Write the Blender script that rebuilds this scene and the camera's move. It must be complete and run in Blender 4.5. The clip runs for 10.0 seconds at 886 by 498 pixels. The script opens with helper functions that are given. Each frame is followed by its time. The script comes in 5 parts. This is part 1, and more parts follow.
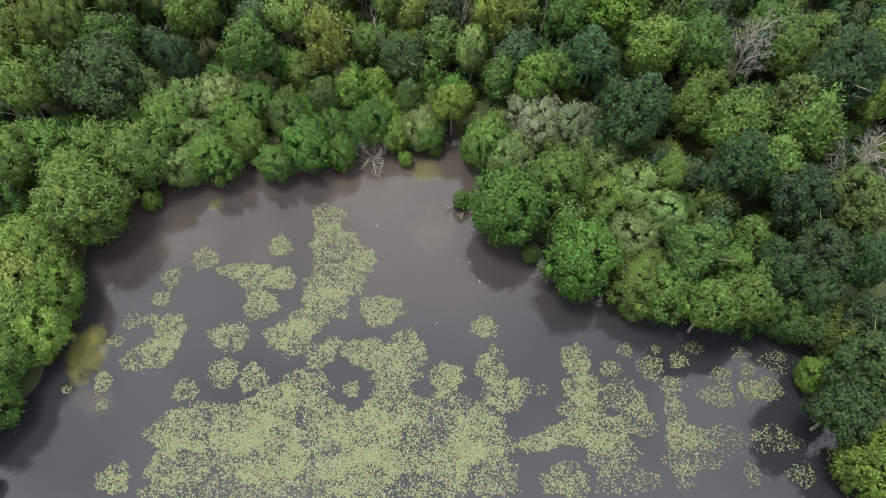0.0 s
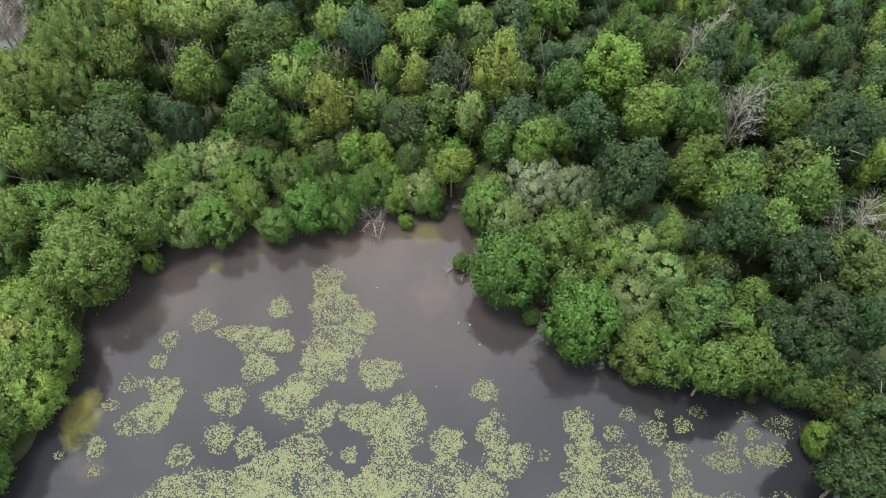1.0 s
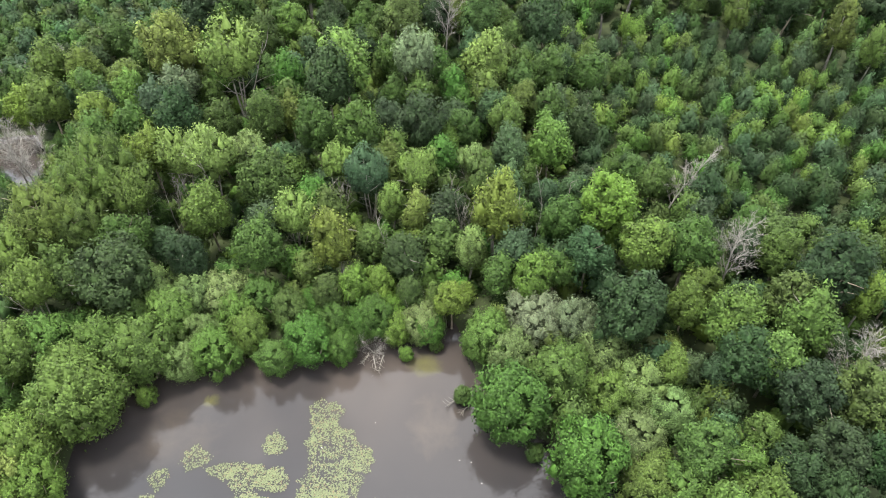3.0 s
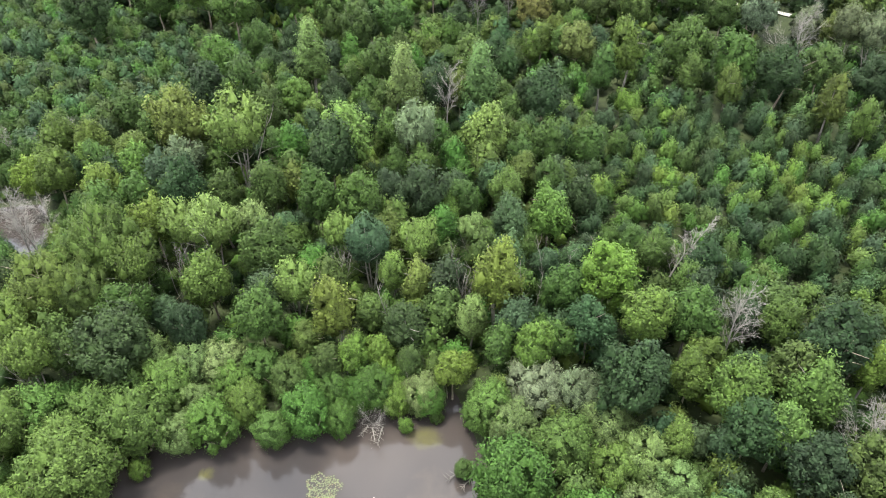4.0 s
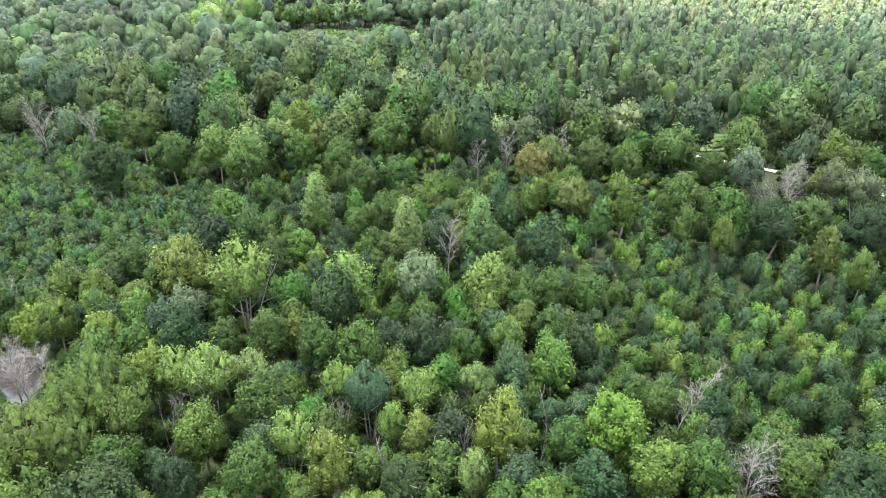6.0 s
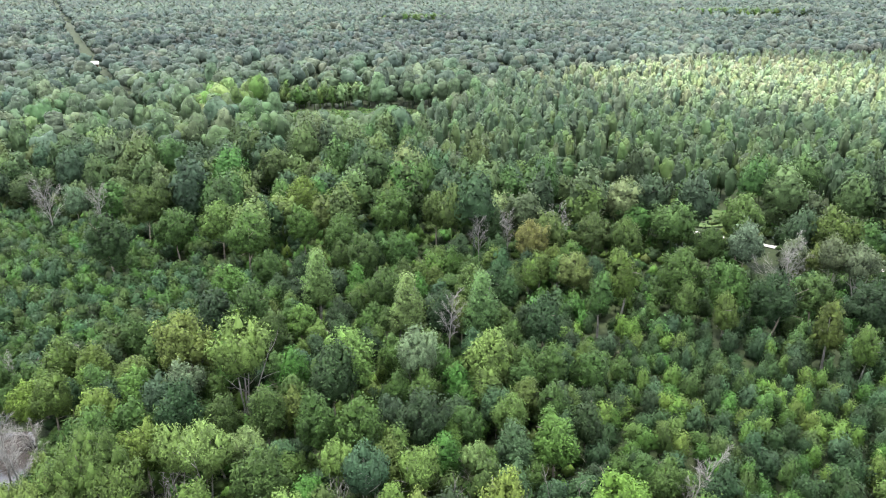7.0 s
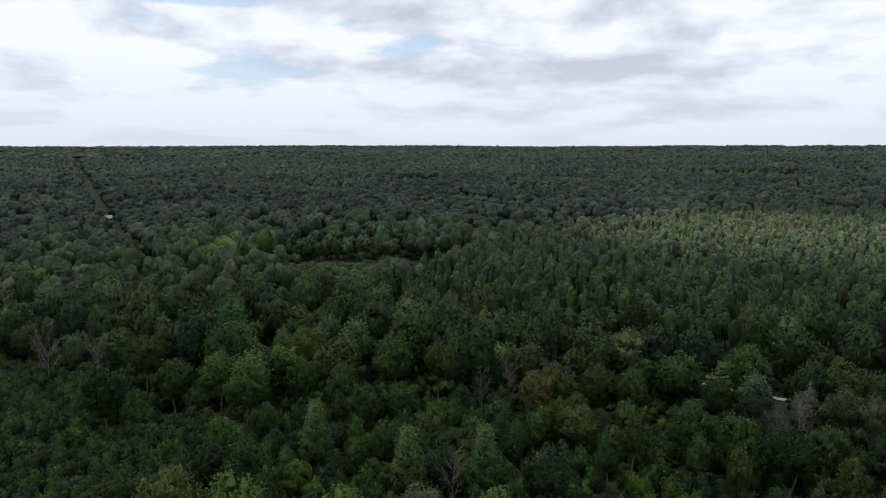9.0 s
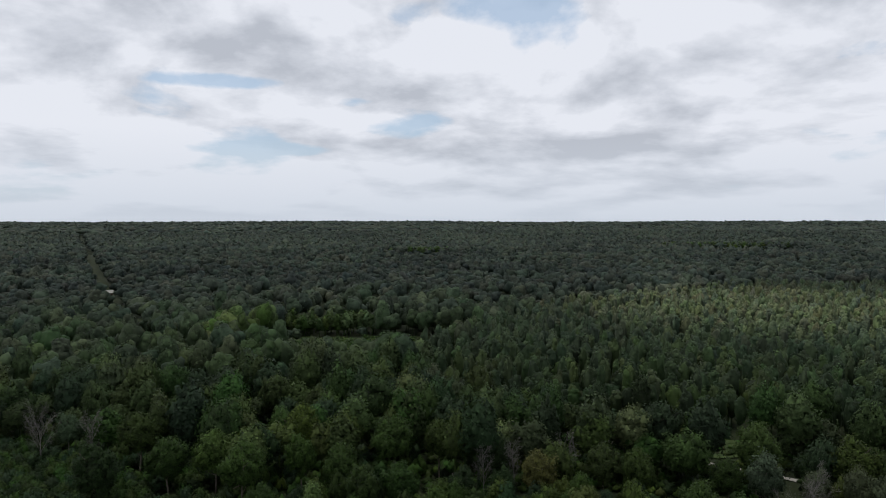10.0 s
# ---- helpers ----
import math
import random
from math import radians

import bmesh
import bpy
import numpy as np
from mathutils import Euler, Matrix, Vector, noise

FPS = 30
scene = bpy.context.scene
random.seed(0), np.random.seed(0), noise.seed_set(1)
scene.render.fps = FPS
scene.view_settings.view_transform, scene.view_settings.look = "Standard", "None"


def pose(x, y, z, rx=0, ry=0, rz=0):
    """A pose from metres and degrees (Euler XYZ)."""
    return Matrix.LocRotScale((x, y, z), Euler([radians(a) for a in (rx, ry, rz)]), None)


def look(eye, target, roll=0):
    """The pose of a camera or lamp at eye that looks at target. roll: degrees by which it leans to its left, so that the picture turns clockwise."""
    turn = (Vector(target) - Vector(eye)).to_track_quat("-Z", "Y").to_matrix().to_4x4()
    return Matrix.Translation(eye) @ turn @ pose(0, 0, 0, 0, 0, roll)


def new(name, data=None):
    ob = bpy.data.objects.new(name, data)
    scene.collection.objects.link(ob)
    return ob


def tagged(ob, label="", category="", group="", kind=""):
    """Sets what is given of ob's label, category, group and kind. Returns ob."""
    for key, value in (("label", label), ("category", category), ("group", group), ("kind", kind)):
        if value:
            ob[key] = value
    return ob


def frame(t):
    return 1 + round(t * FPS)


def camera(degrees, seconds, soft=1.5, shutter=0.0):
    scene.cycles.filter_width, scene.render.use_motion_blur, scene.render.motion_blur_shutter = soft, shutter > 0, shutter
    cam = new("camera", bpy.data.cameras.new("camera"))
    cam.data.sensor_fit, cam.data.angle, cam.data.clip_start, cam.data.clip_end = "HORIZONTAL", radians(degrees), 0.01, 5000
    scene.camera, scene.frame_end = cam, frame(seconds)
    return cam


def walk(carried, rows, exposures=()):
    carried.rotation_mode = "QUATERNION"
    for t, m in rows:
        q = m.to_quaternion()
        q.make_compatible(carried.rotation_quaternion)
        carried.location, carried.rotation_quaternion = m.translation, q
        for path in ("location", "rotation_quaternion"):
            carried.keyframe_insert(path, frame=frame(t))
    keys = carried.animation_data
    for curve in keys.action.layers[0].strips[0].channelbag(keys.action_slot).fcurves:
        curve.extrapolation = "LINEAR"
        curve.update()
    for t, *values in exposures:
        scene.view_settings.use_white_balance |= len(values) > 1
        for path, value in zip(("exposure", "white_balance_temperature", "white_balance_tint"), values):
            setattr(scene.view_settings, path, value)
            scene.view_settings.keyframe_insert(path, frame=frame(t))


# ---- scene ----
# The camera hangs in the air over a pond and tilts up from the water to the horizon.
EYE = 60.0
cam = camera(64.3, 10.0, soft=1.0)
TILTS = [(0.0, -60.08, 0.0), (0.5, -57.57, 0.0), (1.0, -55.04, 0.0), (1.5, -52.42, 0.0), (2.0, -49.67, 0.01), (2.5, -47.0, 0.03),
         (4.0, -38.74, 0.13), (4.5, -35.72, 0.16), (5.0, -32.7, 0.19), (5.5, -29.7, 0.22), (7.0, -20.56, 0.34), (7.5, -17.5, 0.39),
         (8.0, -14.45, 0.44), (8.5, -11.41, 0.48), (9.0, -8.36, 0.52), (9.5, -5.3, 0.57), (10.0, -2.28, 0.6)]
EXPOSURES = [(0.0, 1.85, 6500, 10), (2.5, 2.38, 6500, 10), (4.5, 2.56, 6350, 10), (5.5, 2.66, 6200, 10), (7.0, 2.5, 6050, 11), (7.5, 2.24, 6050, 11), (8.0, 1.5, 6050, 11), (8.5, 0.45, 6100, 11), (9.0, -0.34, 6150, 11), (9.5, -0.5, 6200, 11), (10.0, -0.6, 6200, 11)]
walk(cam, [(t, pose(0, 0, EYE, 90 + pitch, 0, yaw)) for t, pitch, yaw in TILTS], EXPOSURES)

# ---- sky and light ----
SUN_HIGH, SUN_ROUND = radians(78), radians(282)   # height, and way round from +y towards +x


def nodes_of(holder):
    holder.use_nodes = True
    holder.node_tree.nodes.clear()
    return holder.node_tree


def node(tree, kind, **values):
    """A node with inputs set by name (spaces as underscores) or attributes set by plain name."""
    n = tree.nodes.new(kind)
    for key, value in values.items():
        slot = key.replace("_", " ")
        slot = slot[0].upper() + slot[1:]
        for s in n.inputs:
            if s.name == slot or s.name.lower() == slot.lower():
                if isinstance(value, bpy.types.NodeSocket):
                    tree.links.new(value, s)
                else:
                    s.default_value = value
                break
    return n


def maths(tree, operation, a, b=0.0, clamp=False):
    n = tree.nodes.new("ShaderNodeMath")
    n.operation, n.use_clamp = operation, clamp
    for s, v in zip(n.inputs, (a, b)):
        if isinstance(v, bpy.types.NodeSocket):
            tree.links.new(v, s)
        else:
            s.default_value = v
    return n.outputs[0]


def blend(tree, amount, a, b, mode="MIX"):
    n = tree.nodes.new("ShaderNodeMix")
    n.data_type, n.blend_type = "RGBA", mode
    for s, v in ((n.inputs[0], amount), (n.inputs[6], a), (n.inputs[7], b)):
        if isinstance(v, bpy.types.NodeSocket):
            tree.links.new(v, s)
        else:
            s.default_value = v
    return n.outputs[2]


def ramp(tree, value, stops):
    n = tree.nodes.new("ShaderNodeValToRGB")
    tree.links.new(value, n.inputs[0])
    e = n.color_ramp.elements
    while len(e) < len(stops):
        e.new(0.5)
    for item, (p, c) in zip(e, stops):
        item.position, item.color = p, c if len(c) == 4 else (*c, 1)
    return n.outputs[0]


world = bpy.data.worlds.new("sky")
scene.world = world
w = nodes_of(world)
sky = w.nodes.new("ShaderNodeTexSky")
sky.sky_type, sky.sun_disc, sky.sun_elevation, sky.sun_rotation = "NISHITA", False, SUN_HIGH, SUN_ROUND
where = w.nodes.new("ShaderNodeTexCoord").outputs["Generated"]
split = node(w, "ShaderNodeSeparateXYZ", vector=where)
up = maths(w, "MAXIMUM", split.outputs[2], 0.0)
height = maths(w, "LOGARITHM", maths(w, "ADD", up, 0.09), math.e)      # clouds crowd together towards the horizon


def billow(scale, shift, detail, offset=0.0):
    at = w.nodes.new("ShaderNodeCombineXYZ")
    w.links.new(maths(w, "ADD", maths(w, "MULTIPLY", split.outputs[0], 4.0), offset), at.inputs[0])
    w.links.new(maths(w, "MULTIPLY", split.outputs[1], 4.0), at.inputs[1])
    w.links.new(maths(w, "MULTIPLY", maths(w, "ADD", height, shift), 2.5), at.inputs[2])
    return node(w, "ShaderNodeTexNoise", vector=at.outputs[0], scale=scale, detail=detail, roughness=0.54, distortion=0.15).outputs[0]


deck, above, broad = billow(1.15, 0.0, 7.0), billow(1.15, 0.16, 7.0), billow(0.55, 0.0, 3.0, 7.0)
# lit crests, greyer undersides and thicker middles
lift = maths(w, "MULTIPLY", maths(w, "SUBTRACT", deck, above), 1.9)
weight = maths(w, "MULTIPLY", maths(w, "SUBTRACT", broad, 0.5), 1.3)
tone = maths(w, "ADD", maths(w, "SUBTRACT", 0.64, weight), lift)
cloud = ramp(w, tone, [(0.28, (0.61, 0.635, 0.68)), (0.5, (0.8, 0.82, 0.86)), (0.7, (0.99, 1.0, 1.03))])
# blue gaps in the deck: bearing and height in degrees, half-widths
side = maths(w, "MULTIPLY", maths(w, "ARCTAN2", split.outputs[0], split.outputs[1]), 57.3)
climb = maths(w, "MULTIPLY", maths(w, "ARCSINE", split.outputs[2]), 57.3)
hole = maths(w, "MULTIPLY", maths(w, "SUBTRACT", 0.33, broad), 9.0)
for bearing, el, rx, ry in ((-10.5, 17.3, 3.4, 1.0), (-4.2, 15.6, 2.6, 1.8), (-2.8, 7.9, 6.0, 1.0), (-31, 6.6, 8.0, 0.9), (-17.5, 5.6, 8.0, 0.55), (-18, 10.6, 5.0, 0.5), (-9, 9.4, 2.4, 0.5), (22, 24, 9, 3), (-40, 30, 9, 4), (60, 34, 14, 6), (140, 40, 20, 8), (-120, 35, 18, 7)):
    ex = maths(w, "POWER", maths(w, "ABSOLUTE", maths(w, "MULTIPLY", maths(w, "SUBTRACT", side, bearing), 1 / rx)), 2.0)
    ey = maths(w, "POWER", maths(w, "ABSOLUTE", maths(w, "MULTIPLY", maths(w, "SUBTRACT", climb, el), 1 / ry)), 2.0)
    hole = maths(w, "MAXIMUM", hole, maths(w, "SUBTRACT", 0.5, maths(w, "ADD", ex, ey)))
ragged = maths(w, "ADD", hole, maths(w, "MULTIPLY", maths(w, "SUBTRACT", 0.5, deck), 11.0))
cover = ramp(w, ragged, [(0.0, (1, 1, 1)), (1.0, (0.25, 0.25, 0.25))])
blue = blend(w, 1.0, sky.outputs[0], (0.13, 0.13, 0.13, 1), "MULTIPLY")
clear = blend(w, 0.55, blue, (0.6, 0.77, 0.93, 1))
covered = blend(w, cover, clear, cloud)
mist = ramp(w, up, [(0.0, (0.9, 0.9, 0.9)), (0.045, (0.5, 0.5, 0.5)), (0.12, (0, 0, 0))])
whole = blend(w, mist, covered, (0.76, 0.81, 0.865, 1))
back = node(w, "ShaderNodeBackground", color=whole, strength=1.24)
w.links.new(back.outputs[0], w.nodes.new("ShaderNodeOutputWorld").inputs[0])

sun = new("sun", bpy.data.lights.new("sun", "SUN"))
sun.data.energy, sun.data.angle, sun.data.color = 2.6, radians(12), (1.0, 0.95, 0.85)
to_sun = Vector((math.sin(SUN_ROUND) * math.cos(SUN_HIGH), math.cos(SUN_ROUND) * math.cos(SUN_HIGH), math.sin(SUN_HIGH)))
sun.matrix_world = look(to_sun * 100, (0, 0, 0))

# sunlight that falls through a gap in the clouds onto the far plantation
gap = new("sun_gap", bpy.data.lights.new("sun_gap", "SPOT"))
gap.data.energy, gap.data.spot_size, gap.data.spot_blend, gap.data.color = 5.0e8, radians(7.2), 0.9, (1.0, 0.88, 0.66)
gap.data.shadow_soft_size = 8.0
lit = Vector((184, 398, 8))
gap.matrix_world = look(lit + to_sun * 2200, lit)

# ---- materials ----


def surface(name):
    m = bpy.data.materials.new(name)
    t = nodes_of(m)
    return m, t, t.nodes.new("ShaderNodeOutputMaterial")


def foliage(name, own_colour, spread):
    """Leaves: the tree's own colour, varied leaf by leaf and clump by clump, a little light passing through."""
    m, t, out = surface(name)
    if own_colour:
        base = t.nodes.new("ShaderNodeObjectInfo").outputs["Color"]
    else:
        a = t.nodes.new("ShaderNodeAttribute")
        a.attribute_name = "tint"
        base = a.outputs["Color"]
    leaf = t.nodes.new("ShaderNodeNewGeometry").outputs["Random Per Island"]
    place = t.nodes.new("ShaderNodeTexCoord").outputs["Object"]
    clump = node(t, "ShaderNodeTexNoise", vector=place, scale=0.7, detail=4.0).outputs[0]
    light = maths(t, "ADD", maths(t, "MULTIPLY", leaf, spread), 1.0 - spread / 2)
    light = maths(t, "MULTIPLY", light, maths(t, "ADD", maths(t, "MULTIPLY", clump, 1.1), 0.42))
    grey = t.nodes.new("ShaderNodeCombineColor")
    for i in range(3):
        t.links.new(light, grey.inputs[i])
    col = blend(t, 1.0, base, grey.outputs[0], "MULTIPLY")
    fresh = blend(t, maths(t, "MULTIPLY", clump, 0.3), col, blend(t, 1.0, col, (1.14, 1.08, 0.8, 1), "MULTIPLY"))
    skin = node(t, "ShaderNodeBsdfPrincipled", base_color=fresh, roughness=0.75)
    skin.inputs["Specular IOR Level"].default_value = 0.12
    thin = node(t, "ShaderNodeBsdfTranslucent", color=blend(t, 1.0, fresh, (1.15, 1.25, 0.6, 1), "MULTIPLY"))
    mixed = node(t, "ShaderNodeMixShader", fac=0.1)
    t.links.new(skin.outputs[0], mixed.inputs[1])
    t.links.new(thin.outputs[0], mixed.inputs[2])
    t.links.new(mixed.outputs[0], out.inputs[0])
    return m


def rough(name, dark, light, scale, roughness=0.9, bump=0.4, detail=6.0):
    m, t, out = surface(name)
    place = t.nodes.new("ShaderNodeTexCoord").outputs["Object"]
    fine = node(t, "ShaderNodeTexNoise", vector=place, scale=scale, detail=detail, roughness=0.65).outputs[0]
    broad = node(t, "ShaderNodeTexNoise", vector=place, scale=scale * 0.13, detail=3.0).outputs[0]
    both = maths(t, "ADD", maths(t, "MULTIPLY", fine, 0.55), maths(t, "MULTIPLY", broad, 0.45))
    col = ramp(t, both, [(0.34, dark), (0.64, light)])
    rise = node(t, "ShaderNodeBump", height=fine, strength=bump, distance=0.05)
    skin = node(t, "ShaderNodeBsdfPrincipled", base_color=col, roughness=roughness, normal=rise.outputs[0])
    skin.inputs["Specular IOR Level"].default_value = 0.15
    t.links.new(skin.outputs[0], out.inputs[0])
    return m


LEAVES = foliage("leaves", True, 1.0)
WOODLAND = foliage("woodland_leaves", False, 0.8)
CANOPY = foliage("canopy_leaves", False, 0.6)
BARK = rough("bark", (0.05, 0.04, 0.03), (0.17, 0.15, 0.12), 6.0)
PALE_BARK = rough("pale_bark", (0.06, 0.056, 0.048), (0.14, 0.132, 0.117), 5.0)
DEAD_WOOD = rough("dead_wood", (0.07, 0.066, 0.058), (0.17, 0.162, 0.147), 5.0)
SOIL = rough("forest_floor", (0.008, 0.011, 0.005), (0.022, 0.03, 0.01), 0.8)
SAND = rough("track_gravel", (0.15, 0.142, 0.125), (0.25, 0.24, 0.213), 1.2)
GRASS = rough("clearing_grass", (0.018, 0.034, 0.01), (0.05, 0.07, 0.02), 1.5)


WEEDS = [(-32.2, 23.7, 2.6, 3.5, 0.7), (-30.4, 19.2, 2.6, 1.8, 0.22), (-23.0, 39.6, 1.3, 1.2, 0.5), (-2.0, 43.8, 2.4, 2.2, 0.45), (-25.3, 35.2, 6.1, 3.9, 0.22), (-0.8, 37.2, 3.4, 4.7, 0.3), (-26.6, 12.5, 0.9, 0.9, 0.35)]   # x, y, half-width, half-depth, thickness


def pond_water():
    """Still brown water: a murky body with lighter silt in places under a mirror-smooth face."""
    m, t, out = surface("pond_water")
    place = t.nodes.new("ShaderNodeTexCoord").outputs["Object"]
    silt = node(t, "ShaderNodeTexNoise", vector=place, scale=0.05, detail=4.0, distortion=0.6).outputs[0]
    far = node(t, "ShaderNodeSeparateXYZ", vector=place)
    shallow = maths(t, "MULTIPLY", maths(t, "SUBTRACT", far.outputs[1], 22.0), 0.045, True)
    amount = maths(t, "MULTIPLY", shallow, maths(t, "ADD", maths(t, "MULTIPLY", silt, 1.6), -0.25, True), True)
    col = blend(t, amount, (0.0085, 0.009, 0.0105, 1), (0.037, 0.03, 0.0255, 1))
    # weed and silt close under the surface
    rag = node(t, "ShaderNodeTexNoise", vector=place, scale=0.32, detail=7.0, roughness=0.68, distortion=0.5).outputs[0]
    for x, y, rx, ry, much in WEEDS:
        dx = maths(t, "POWER", maths(t, "MULTIPLY", maths(t, "SUBTRACT", far.outputs[0], x), 1 / rx), 2)
        dy = maths(t, "POWER", maths(t, "MULTIPLY", maths(t, "SUBTRACT", far.outputs[1], y), 1 / ry), 2)
        near = maths(t, "SUBTRACT", 2.1, maths(t, "ADD", maths(t, "ADD", dx, dy), maths(t, "MULTIPLY", rag, 2.9)), True)
        col = blend(t, maths(t, "MULTIPLY", near, much * 1.6, True), col, (0.05, 0.05, 0.016, 1) if much > 0.4 else (0.042, 0.034, 0.027, 1))
    ripple = node(t, "ShaderNodeTexNoise", vector=place, scale=1.6, detail=2.0).outputs[0]
    rise = node(t, "ShaderNodeBump", height=ripple, strength=0.04, distance=0.03)
    skin = node(t, "ShaderNodeBsdfPrincipled", base_color=col, roughness=0.06, normal=rise.outputs[0])
    skin.inputs["IOR"].default_value = 1.333
    t.links.new(skin.outputs[0], out.inputs[0])
    return m


def pads_material():
    m, t, out = surface("lily_pads")
    one = t.nodes.new("ShaderNodeNewGeometry").outputs["Random Per Island"]
    col = ramp(t, one, [(0.0, (0.03, 0.038, 0.017)), (0.5, (0.05, 0.06, 0.026)), (0.9, (0.068, 0.079, 0.036)), (0.97, (0.07, 0.05, 0.026))])
    skin = node(t, "ShaderNodeBsdfPrincipled", base_color=col, roughness=0.6)
    skin.inputs["Specular IOR Level"].default_value = 0.2
    t.links.new(skin.outputs[0], out.inputs[0])
    return m


WATER = pond_water()
PADS = pads_material()

# leaf colours
LEAF = (0.0362, 0.0635, 0.0131)
MID = (0.0236, 0.0428, 0.0099)
GREEN = (0.0227, 0.0522, 0.0091)
BRIGHT = (0.0385, 0.0680, 0.0115)
DARK = (0.0120, 0.0239, 0.0065)
BLUE = (0.0187, 0.0370, 0.0159)
OLIVE = (0.0305, 0.0485, 0.0100)
YELLOW = (0.0500, 0.0690, 0.0130)
GOLD = (0.0530, 0.0610, 0.0180)
PALE = (0.0510, 0.0770, 0.0260)
GREY = (0.0500, 0.0700, 0.0400)
BROWN = (0.0420, 0.0460, 0.0260)
TWIG = (0.16, 0.14, 0.11)
# far forest leaves, with blue-grey haze mixed into their greens
HAZED_HUES = [(0.034, 0.047, 0.035), (0.039, 0.051, 0.039), (0.028, 0.040, 0.032), (0.044, 0.052, 0.040), (0.031, 0.044, 0.037)]
FRESH = (0.0530, 0.0830, 0.0190)
HUES = [LEAF, MID, MID, GREEN, DARK, OLIVE, BLUE, MID]

# ---- the lie of the land ----
POND = [(-38.3, 13.4), (-37.0, 17.0), (-34.6, 20.2), (-34.3, 25.0), (-33.5, 30.9), (-33.8, 34.6), (-33.2, 37.9), (-30.3, 41.0), (-29.4, 43.0),
        (-26.6, 42.4), (-22.7, 43.5), (-16.4, 45.3), (-13.4, 44.8), (-9.2, 44.8), (-7.4, 45.7), (-5.1, 47.6), (0.4, 48.9), (1.7, 44.9),
        (3.0, 40.6), (3.5, 37.2), (4.8, 35.6), (8.1, 34.9), (10.5, 33.3), (11.7, 31.2), (15.4, 29.9), (17.6, 26.7), (21.7, 26.2), (24.3, 28.2),
        (28.4, 28.4), (34.0, 27.6), (34.6, 21.5), (33.0, 17.7), (35.2, 15.3), (36.8, 12.9), (40, 2), (38, -12), (24, -24), (4, -28), (-18, -26), (-36, -14), (-41, 0)]
POOL = [(-75, 70), (-68, 64), (-58, 68), (-54, 76), (-60, 84), (-72, 82)]
TRACK = [(420, -90), (230, 60), (138, 118), (100, 143), (77, 161), (54, 178), (37, 193), (14, 218), (-12, 268), (-22, 284)]
RIDE = [(-128, 300), (-192, 409), (-255, 521), (-433, 849), (-760, 1454), (-1091, 2066)]
GLADES = [(70, 183, 12, 8), (26, 108, 4, 3), (-60, 349, 17, 6.5)]
GAPS = [(62, 172, 4, 6), (73.5, 153, 2.4, 5), (70, 146, 2.2, 5), (66, 138, 1.8, 5), (-262, 538, 4, 8), (73, 153, 1.2, 7), (35, 185, 1.2, 6), (102, 131, 1.0, 6)]   # low growth in front of open bits of the track


def signed(x, y, outline):
    """Metres from points to an outline, negative inside it."""
    p = np.array(outline, float)
    q = np.roll(p, -1, axis=0)
    best = np.full(x.shape, 1e9)
    inside = np.zeros(x.shape, bool)
    for (ax, ay), (bx, by) in zip(p, q):
        ex, ey = bx - ax, by - ay
        s = np.clip(((x - ax) * ex + (y - ay) * ey) / (ex * ex + ey * ey), 0, 1)
        best = np.minimum(best, np.hypot(x - ax - s * ex, y - ay - s * ey))
        crossing = (ay > y) != (by > y)
        with np.errstate(divide="ignore", invalid="ignore"):
            inside ^= crossing & (x < (bx - ax) * (y - ay) / (by - ay) + ax)
    return np.where(inside, -best, best)


def along(x, y, line):
    """Metres from points to an open line."""
    best = np.full(x.shape, 1e9)
    for (ax, ay), (bx, by) in zip(line, line[1:]):
        ex, ey = bx - ax, by - ay
        s = np.clip(((x - ax) * ex + (y - ay) * ey) / (ex * ex + ey * ey), 0, 1)
        best = np.minimum(best, np.hypot(x - ax - s * ex, y - ay - s * ey))
    return best


def waves(x, y):
    return (np.sin(x * 0.11 + 1.3 * np.sin(y * 0.07)) + np.sin(y * 0.13 + 1.7 * np.sin(x * 0.05))) * 0.12


def land(x, y):
    """Height of the open ground: flat round the pond, rising slowly in long swells to the horizon."""
    r = np.hypot(x, y)
    far = np.clip((r - 700) / 3800, 0, 1.2)
    swell = 9 * np.sin(r / 310 + 1.2 * np.sin(x / 420)) * np.clip((r - 800) / 1500, 0, 1)
    return 0.45 + waves(x, y) * 0.8 + 36 * far ** 1.25 + swell * 0.6


def mesh_of(name, verts, faces, material, smooth=False):
    me = bpy.data.meshes.new(name)
    verts = np.asarray(verts, np.float32)
    faces = np.asarray(faces, np.int32)
    n, k = faces.shape
    me.vertices.add(len(verts))
    me.vertices.foreach_set("co", verts.ravel())
    me.loops.add(n * k)
    me.loops.foreach_set("vertex_index", faces.ravel())
    me.polygons.add(n)
    me.polygons.foreach_set("loop_start", np.arange(0, n * k, k, dtype=np.int32))
    me.polygons.foreach_set("use_smooth", np.full(n, smooth))
    me.materials.append(material)
    me.update(calc_edges=True)
    return me


def part(name, me, parent, label=""):
    ob = new(name, me)
    ob.parent = parent
    return tagged(ob, label)


def grid_steps(near, far, step, growth):
    out, d, s = [], 0.0, step
    while d < far:
        out.append(d)
        s = step if d < near else s * growth
        d += s
    return out + [far]


